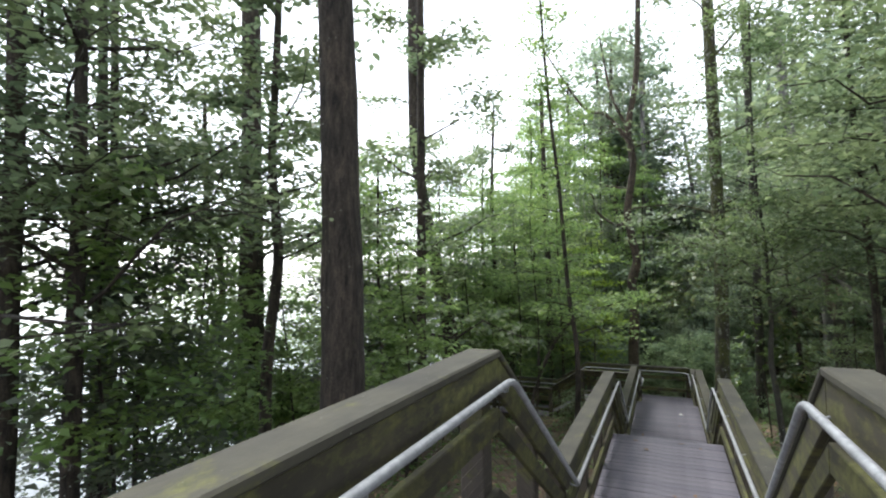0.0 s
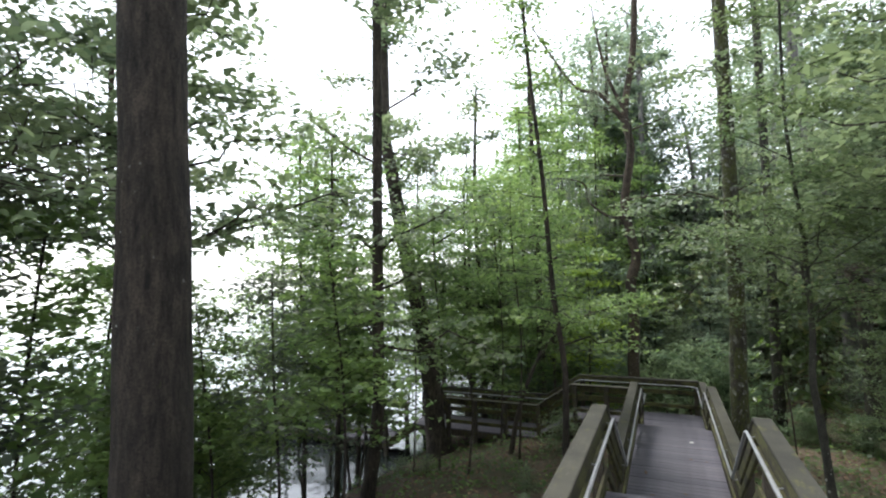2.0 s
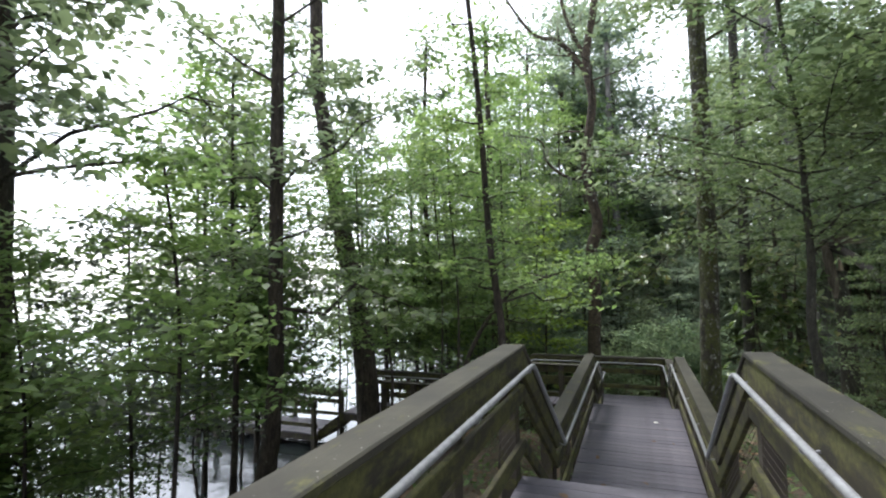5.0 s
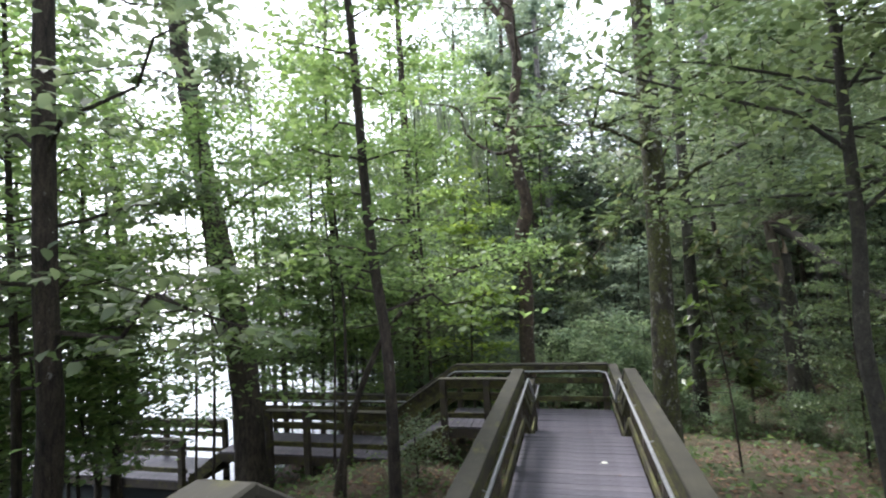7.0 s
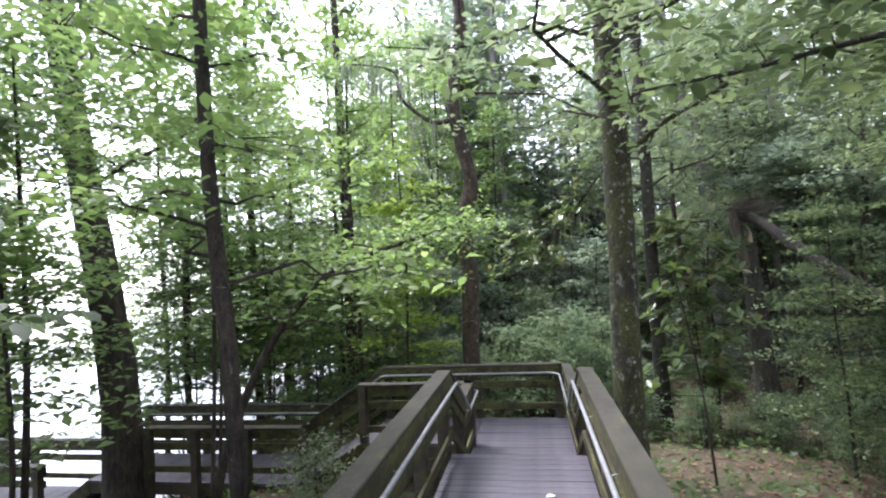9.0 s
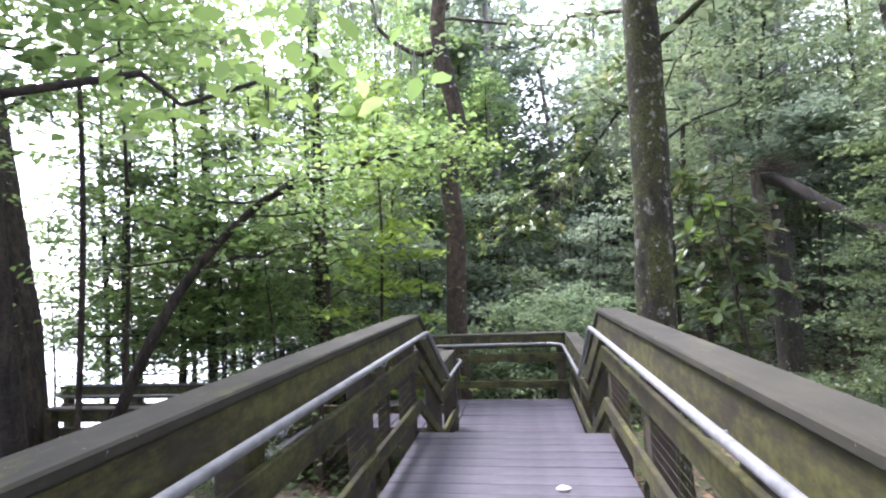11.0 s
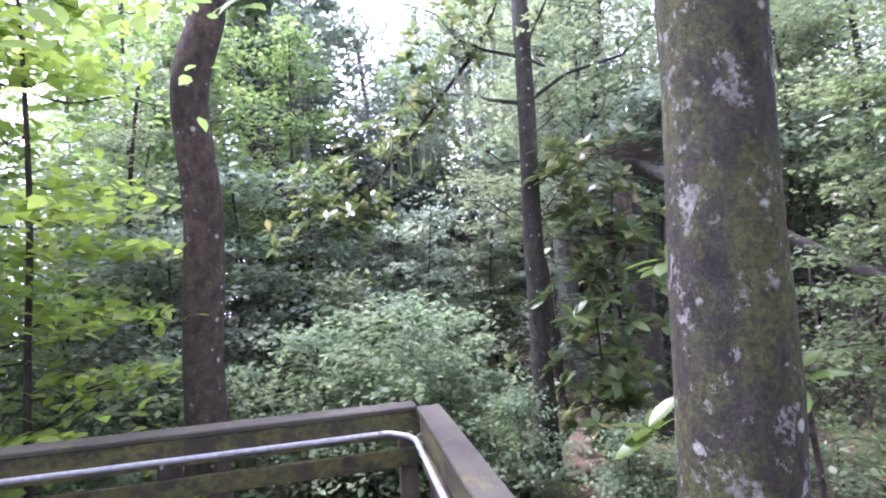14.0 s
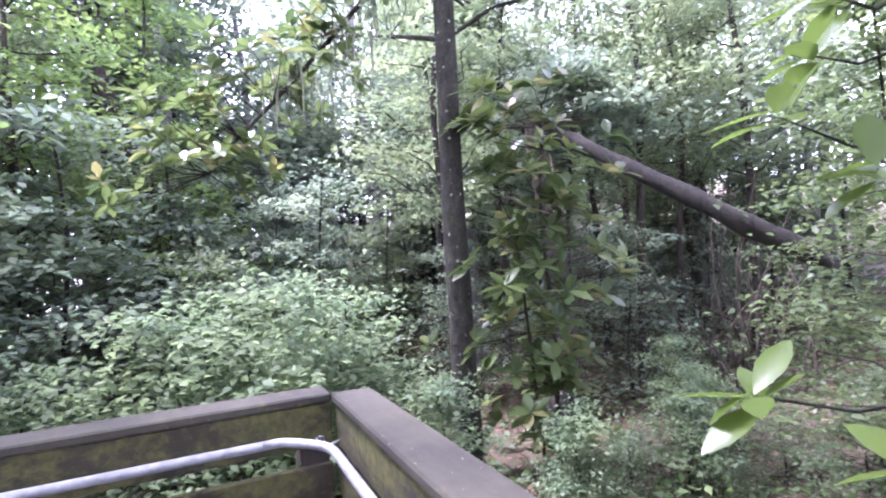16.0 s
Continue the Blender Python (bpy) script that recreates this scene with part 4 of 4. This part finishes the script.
# beards of grey moss hanging from the limbs
def moss_beards(anchors, n, seed, label):
    rs = np.random.RandomState(seed)
    V, F = [], []
    for x, y, z in anchors:
        for _ in range(n):
            p = Vector((x + rs.normal(0, 0.28), y + rs.normal(0, 0.2), z + rs.normal(0, 0.05)))
            L, w, a = rs.uniform(0.25, 1.0), rs.uniform(0.008, 0.022), rs.uniform(0, 3.14)
            s = Vector((math.cos(a), math.sin(a), 0)) * w
            b = len(V)
            for k, t in enumerate((0, 0.4, 0.75, 1)):
                c = p + Vector((rs.normal(0, 0.02), rs.normal(0, 0.02), -L * t))
                V += [c - s * (1 - 0.8 * t), c + s * (1 - 0.8 * t)]
                if k:
                    F.append((b + 2 * k - 2, b + 2 * k - 1, b + 2 * k + 1, b + 2 * k))
    tagged(raw_mesh("hanging_moss", V, F, MOSS_HANG), label, "moss", kind="stuff")


moss_beards([(-2.0, 20.8, 2.75), (-2.7, 20.8, 3.7), (-3.4, 20.8, 4.2), (-2.4, 20.8, 7.2), (-3.4, 20.8, 8.2), (-1.9, 21, 8), (-3.9, 20.7, 4.3)], 34, 91, "grey hanging moss on the crooked tree's limbs")
moss_beards([(1.9, 24.0, 1.5), (1.2, 24.0, 0.7), (2.6, 23.9, 2.5), (2.2, 24.1, 1.9), (-1.2, 36.3, 6), (-1.4, 36.3, 7.5), (-3.4, 35.5, 6.8)], 26, 92, "grey hanging moss on a magnolia branch")
moss_beards([(-8.0, 18.2, 4.7), (-7.5, 18.3, 4.5), (-5.4, 23.9, 2.5), (-5.0, 23.9, 4.0), (-4.6, 22.1, 2.4), (-3.6, 22.2, 1.6)], 26, 93, "grey hanging moss in the leaves above the lower walkway")
tree("maple_tree", [(-2.85, 21.1, gz(-2.85, 21.1) - 0.1), (-2.85, 21.1, -2.5), (-2.75, 21.0, -0.5), (-2.85, 21.0, 2.2)], 0.04, 0.015, BARK_DARK, LEAF_YELLOW,
     "young maple with yellow-green leaves close to the railing", z0=0.2, limbs=18, reach=1.2, sprays=7, leaves=16, size=0.13, flat=0.05, rise=0.1, seed=95)


# ---- forest beyond ----
rs = np.random.RandomState(77)


def clear_of_walk(x, y, m):
    if -1.3 - m < x < 0.9 + m and -6 < y < 20 + m:
        return False
    if -18 < x < 1 and NEAR - 0.3 - m < y < FAR + 0.3 + m:
        return False
    return x > -12.2


def glade(x, y):
    """Lower trees up the ravine, where the sky shows over them."""
    return y > 30 and -1.5 + 0.03 * (y - 20) < x < 2.2 + 0.14 * (y - 20)


h_of = {}


def scatter(master, n, box, m, lo, hi, test=None):
    """Copies of a plant at random clear places inside box."""
    done, tries = 0, 0
    while done < n and tries < n * 40:
        tries += 1
        x, y = rs.uniform(box[0], box[1]), rs.uniform(box[2], box[3])
        if not clear_of_walk(x, y, m) or (test and not test(x, y)):
            continue
        s = rs.uniform(lo, hi)
        w = s * rs.uniform(0.85, 1.15)
        turn = rs.uniform(0, 360)
        done += 1
        if h_of[master.name] * s > 10 and glade(x, y):
            s, w = s * 0.6, w * 0.8
        copy_thing(master, pose(x, y, gz(x, y) - 0.05, 0, 0, turn) @ Matrix.Diagonal((w, w, s, 1)))


def template(name, h, r, leaf_mat, bark_mat, label, at, seed, **kw):
    x, y = at
    z = gz(x, y) - 0.1
    q = np.random.RandomState(seed)
    pts = [(x, y, z)] + [(x + q.normal(0, 0.02 * h), y + q.normal(0, 0.02 * h), z + h * k) for k in (0.3, 0.6, 1.0)]
    t = tree(name, pts, r, r * 0.4, bark_mat, leaf_mat, label, seed=seed, **kw)
    h_of[t.name] = h
    return t


fa = template("forest_tree", 17, 0.2, LEAF_HAZE, BARK_DARK, "tall forest tree in full green leaf", (-3, 42), 101, z0=0.25, limbs=34, reach=4.2, sprays=9, leaves=9, size=0.235, spread=0.55, flat=0.16, group="forest trees", seg=7, fine=False, twigs=False)
fb = template("forest_tree", 19, 0.22, LEAF_HAZE, BARK_GREY, "tall grey-trunked forest tree with leaves tinted pale by haze", (5, 45), 102, z0=0.3, limbs=34, reach=4.0, sprays=9, leaves=9, size=0.235, spread=0.55, flat=0.16, group="forest trees", seg=7, fine=False, twigs=False)
fc = template("forest_tree", 14, 0.16, LEAF_BRIGHT, BARK_DARK, "forest tree with light green leaves", (-8, 36), 103, z0=0.2, limbs=30, reach=3.4, sprays=9, leaves=9, size=0.235, spread=0.5, flat=0.14, group="forest trees", seg=7, fine=False, twigs=False)
ua = template("understory_tree", 5.5, 0.05, LEAF_HAZE, BARK_DARK, "small understory tree with layered leaves", (2.5, 29), 104, z0=0.12, limbs=24, reach=1.9, sprays=9, leaves=11, size=0.13, flat=0.05, group="understory trees", seg=5, fine=False, twigs=False)
ub = template("understory_tree", 4.5, 0.045, LEAF_MID, BARK_DARK, "small understory tree with green leaves", (-3.2, 27.5), 105, z0=0.12, limbs=22, reach=1.6, sprays=9, leaves=11, size=0.122, flat=0.06, group="understory trees", seg=5, fine=False, twigs=False)
uc = template("sapling", 5.0, 0.035, LEAF_BRIGHT, BARK_DARK, "slim sapling with light green leaves", (-5.2, 9.5), 106, z0=0.43, limbs=22, reach=1.4, sprays=8, leaves=13, size=0.105, flat=0.05, spread=0.22, group="saplings", seg=5, fine=False, twigs=False)
ud = template("sapling", 6.0, 0.04, LEAF_DARK, BARK_DARK, "slim sapling with dark green leaves", (-7.8, 11.0), 107, z0=0.42, limbs=22, reach=1.55, sprays=8, leaves=13, size=0.105, flat=0.06, spread=0.24, group="saplings", seg=5, fine=False, twigs=False)
ba = template("shrub", 1.9, 0.03, LEAF_PALE, BARK_DARK, "rounded shrub with pale green leaves", (0.8, 23.6), 108, z0=0.05, limbs=20, reach=1.15, sprays=10, leaves=13, size=0.078, flat=0.07, spread=0.15, rise=0.6, group="shrubs", seg=5, fine=False, twigs=False)
bb = template("shrub", 1.2, 0.02, LEAF_MID, BARK_DARK, "low shrub with green leaves", (-3.0, 16.4), 109, z0=0.05, limbs=14, reach=0.8, sprays=8, leaves=11, size=0.054, flat=0.08, spread=0.16, rise=0.5, group="shrubs", seg=5, fine=False, twigs=False)

fd = template("forest_tree", 13, 0.12, LEAF_MID, BARK_DARK, "slender forest tree with a high crown of small leaves", (6.5, 13), 110, z0=0.42, limbs=26, reach=2.6, sprays=10, leaves=22, size=0.114, spread=0.32, flat=0.08, group="forest trees", seg=7, fine=False, twigs=False)


def open_ravine(x, y):
    return not (-5 < x < 12 and y < 37)


def slope(x, y):
    return not (2.2 < x < 14 and 19 < y < 31) and not (-2.5 < x < 3.5 and y < 27)


def off_view(x, y):
    return not (-8.5 < x < -1 and 7 < y < 18.3) and not (x > -6 and y < 9)


scatter(fa, 18, (-6, 30, 33, 75), 3, 0.8, 1.25, open_ravine)
for x, y, k in ((-6.5, 40, 1.25), (-3.4, 38, 1.3), (-1.2, 42, 1.35), (-9.5, 41, 1.2), (-5.2, 46, 1.45)):
    copy_thing(fa, pose(x, y, gz(x, y) - 0.05, 0, 0, 83 * x) @ Matrix.Diagonal((k, k, k, 1)))
scatter(fb, 20, (-4, 45, 30, 75), 3, 0.8, 1.2, open_ravine)
scatter(fc, 10, (-12, 10, 33, 60), 3, 0.7, 1.1, open_ravine)
scatter(fb, 8, (-5, 20, 40, 55), 3, 1.1, 1.4)
scatter(fa, 5, (-6, 18, 42, 55), 3, 1.1, 1.4)
scatter(fb, 12, (11, 40, 0, 32), 3, 0.7, 1.1)
scatter(fa, 4, (-12, 12, -22, -9), 3, 0.8, 1.1)
scatter(fc, 12, (16, 46, 18, 60), 3, 0.7, 1.1)
scatter(fd, 12, (2.8, 13, 3, 15), 1.9, 0.75, 1.15)
scatter(fd, 7, (-9, -3, 23, 34), 1.9, 0.6, 0.9)
scatter(fd, 8, (5, 14, 24, 34), 1.9, 0.8, 1.15)
scatter(ua, 22, (-4, 20, 25.5, 42), 2, 0.6, 1.2, slope)
scatter(ua, 5, (5, 14, 25, 31), 2, 0.6, 0.8)
scatter(ub, 20, (-11, 18, 24.5, 40), 2, 0.6, 1.2, slope)
scatter(ub, 12, (5, 16, 4, 20), 2, 0.7, 1.2)
scatter(ub, 12, (13, 30, 16, 40), 2, 0.8, 1.4)
scatter(fd, 8, (13, 30, 16, 42), 2, 0.8, 1.3)
scatter(uc, 15, (-11.5, -3, 4, 17), 1.6, 0.6, 1.25, off_view)
for x, y, s in ((-8.2, 14.6, 0.9), (-9.6, 11, 0.8)):
    copy_thing(uc, pose(x, y, gz(x, y) - 0.05, 0, 0, x * 77) @ Matrix.Diagonal((s, s, s, 1)))
scatter(ud, 13, (-12, -4, 3, 30), 1.6, 0.6, 1.2, off_view)
scatter(uc, 8, (-11, -2, 21.5, 30), 1.6, 0.8, 1.3)
scatter(ba, 18, (-8, 9, 21.5, 30), 1.8, 0.6, 1.2, slope)
for x, y, s in ((0.4, 22.9, 1.15), (1.5, 23.6, 1.1), (-0.4, 24.1, 1.3), (0.6, 25.2, 1.5), (2.0, 25.2, 1.4), (-1.6, 23.4, 1.0), (2.3, 22.4, 0.8), (-2.6, 23.7, 1.2), (4.9, 21.3, 0.6), (6.4, 22.2, 0.6), (7.6, 23.6, 0.7), (3.4, 21.4, 0.55), (8.6, 20.6, 0.8), (5.6, 19.9, 0.5)):
    copy_thing(ba, pose(x, y, gz(x, y) - 0.05, 0, 0, x * 131) @ Matrix.Diagonal((s, s, s, 1)))
scatter(bb, 4, (-10, -2.2, 3, 17.4), 0.9, 0.4, 0.9, off_view)
scatter(bb, 4, (-8, -2.0, 9, 17.0), 0.9, 0.25, 0.5)
scatter(bb, 16, (2.2, 9, 8, 24), 1.2, 0.3, 0.7, slope)
scatter(bb, 7, (4, 16, 20, 32), 1.2, 0.25, 0.6)
for m, x, y, k in ((ua, -2.4, 28.5, 1.2), (ua, -4.2, 31.0, 1.3), (ua, -0.8, 31.5, 1.2), (ua, -5.8, 28.2, 1.1), (ua, -3.0, 25.6, 0.9), (fd, 13.0, 25.5, 1.1), (fd, 15.5, 29.0, 1.2), (ua, 17.0, 28.5, 1.3), (ua, 11.5, 31.5, 1.1)):
    copy_thing(m, pose(x, y, gz(x, y) - 0.05, 0, 0, 61 * x) @ Matrix.Diagonal((k, k, k, 1)))
scatter(bb, 9, (2.2, 6, 20, 23.5), 1.2, 0.35, 0.7)
# low growth closing the view up the far slopes
scatter(ua, 26, (-12, 24, 37, 56), 2, 1.2, 2.0)
scatter(ub, 24, (-12, 30, 36, 60), 2, 1.3, 2.2)
for m, x, y, k in ((fb, 18, 26, 0.8), (fb, 22.5, 30, 0.9), (fc, 16.5, 23, 0.8), (fc, 24, 24, 1.0), (ua, 20, 26.5, 1.6), (uc, -10.6, 9.2, 1.5), (fb, 6.2, 38, 1.0), (fb, 10, 37, 1.0), (fb, 8.2, 42, 1.2), (fc, -11.6, 35.5, 0.9), (fc, -8.8, 38, 1.1), (fc, -11.9, 43, 1.2), (ua, -10.2, 31, 1.5), (ua, -8.2, 29.2, 1.3), (ub, -11.5, 33.5, 1.7), (ua, -7.0, 33.5, 1.5)):
    copy_thing(m, pose(x, y, gz(x, y) - 0.05, 0, 0, 47 * x) @ Matrix.Diagonal((k, k, k, 1)))


# fallen leaves and low plants on the forest floor
def strewn(name, n, box, size, material, lift, label, category, up):
    x, y = rs.uniform(box[0], box[1], n), rs.uniform(box[2], box[3], n)
    ok = ~((x > -1.1) & (x < 0.72) & (y < 20))
    x, y = x[ok], y[ok]
    z = ground_z(x, y) + np.abs(rs.normal(lift, lift * 0.6, len(x)))
    tagged(leaf_mesh(name, np.stack([x, y, z], 1), size, material, None, rs, up, 0.55, 0.0, False), label, category, kind="stuff")


strewn("fallen_leaves", 36000, (-11, 18, 3, 36), 0.085, LITTER, 0.018, "brown fallen leaves covering the forest floor", "leaf litter", 0.85)
strewn("ground_plants", 26000, (-11, 18, 4, 36), 0.10, GROUNDLEAF, 0.13, "low green plants sprouting from the forest floor", "ground cover", 0.7)


# dry leaves and a white petal on the planks
def dry_leaf(name, x, y, z, size, material, label, category):
    q = np.random.RandomState(int(abs(x * 977 + y * 131)) % 9999)
    V, F = [], []
    a = q.uniform(0, 6.28)
    blade(q, Vector((x, y, z + 0.012)), (math.cos(a), math.sin(a), 0.12), size, size * 0.55, V, F)
    tagged(raw_mesh(name, V, F, material, None, True), label, category, "leaves on the deck")


for i in range(26):
    y = rs.uniform(5.2, 19.3)
    if not (9.0 < y < 11.1 or 15.9 < y < 17.4):
        z = Z1 if y < 9.1 else Z2 if y < 16 else Z3
        dry_leaf("dry_leaf", CX + rs.uniform(-0.62, 0.62), y, z, rs.uniform(0.06, 0.11), LITTER, "curled brown dry leaf lying on the planks", "leaf")
dry_leaf("fallen_petal", 0.14, 14.95, Z2, 0.1, PETAL, "white fallen petal lying on the planks", "petal")
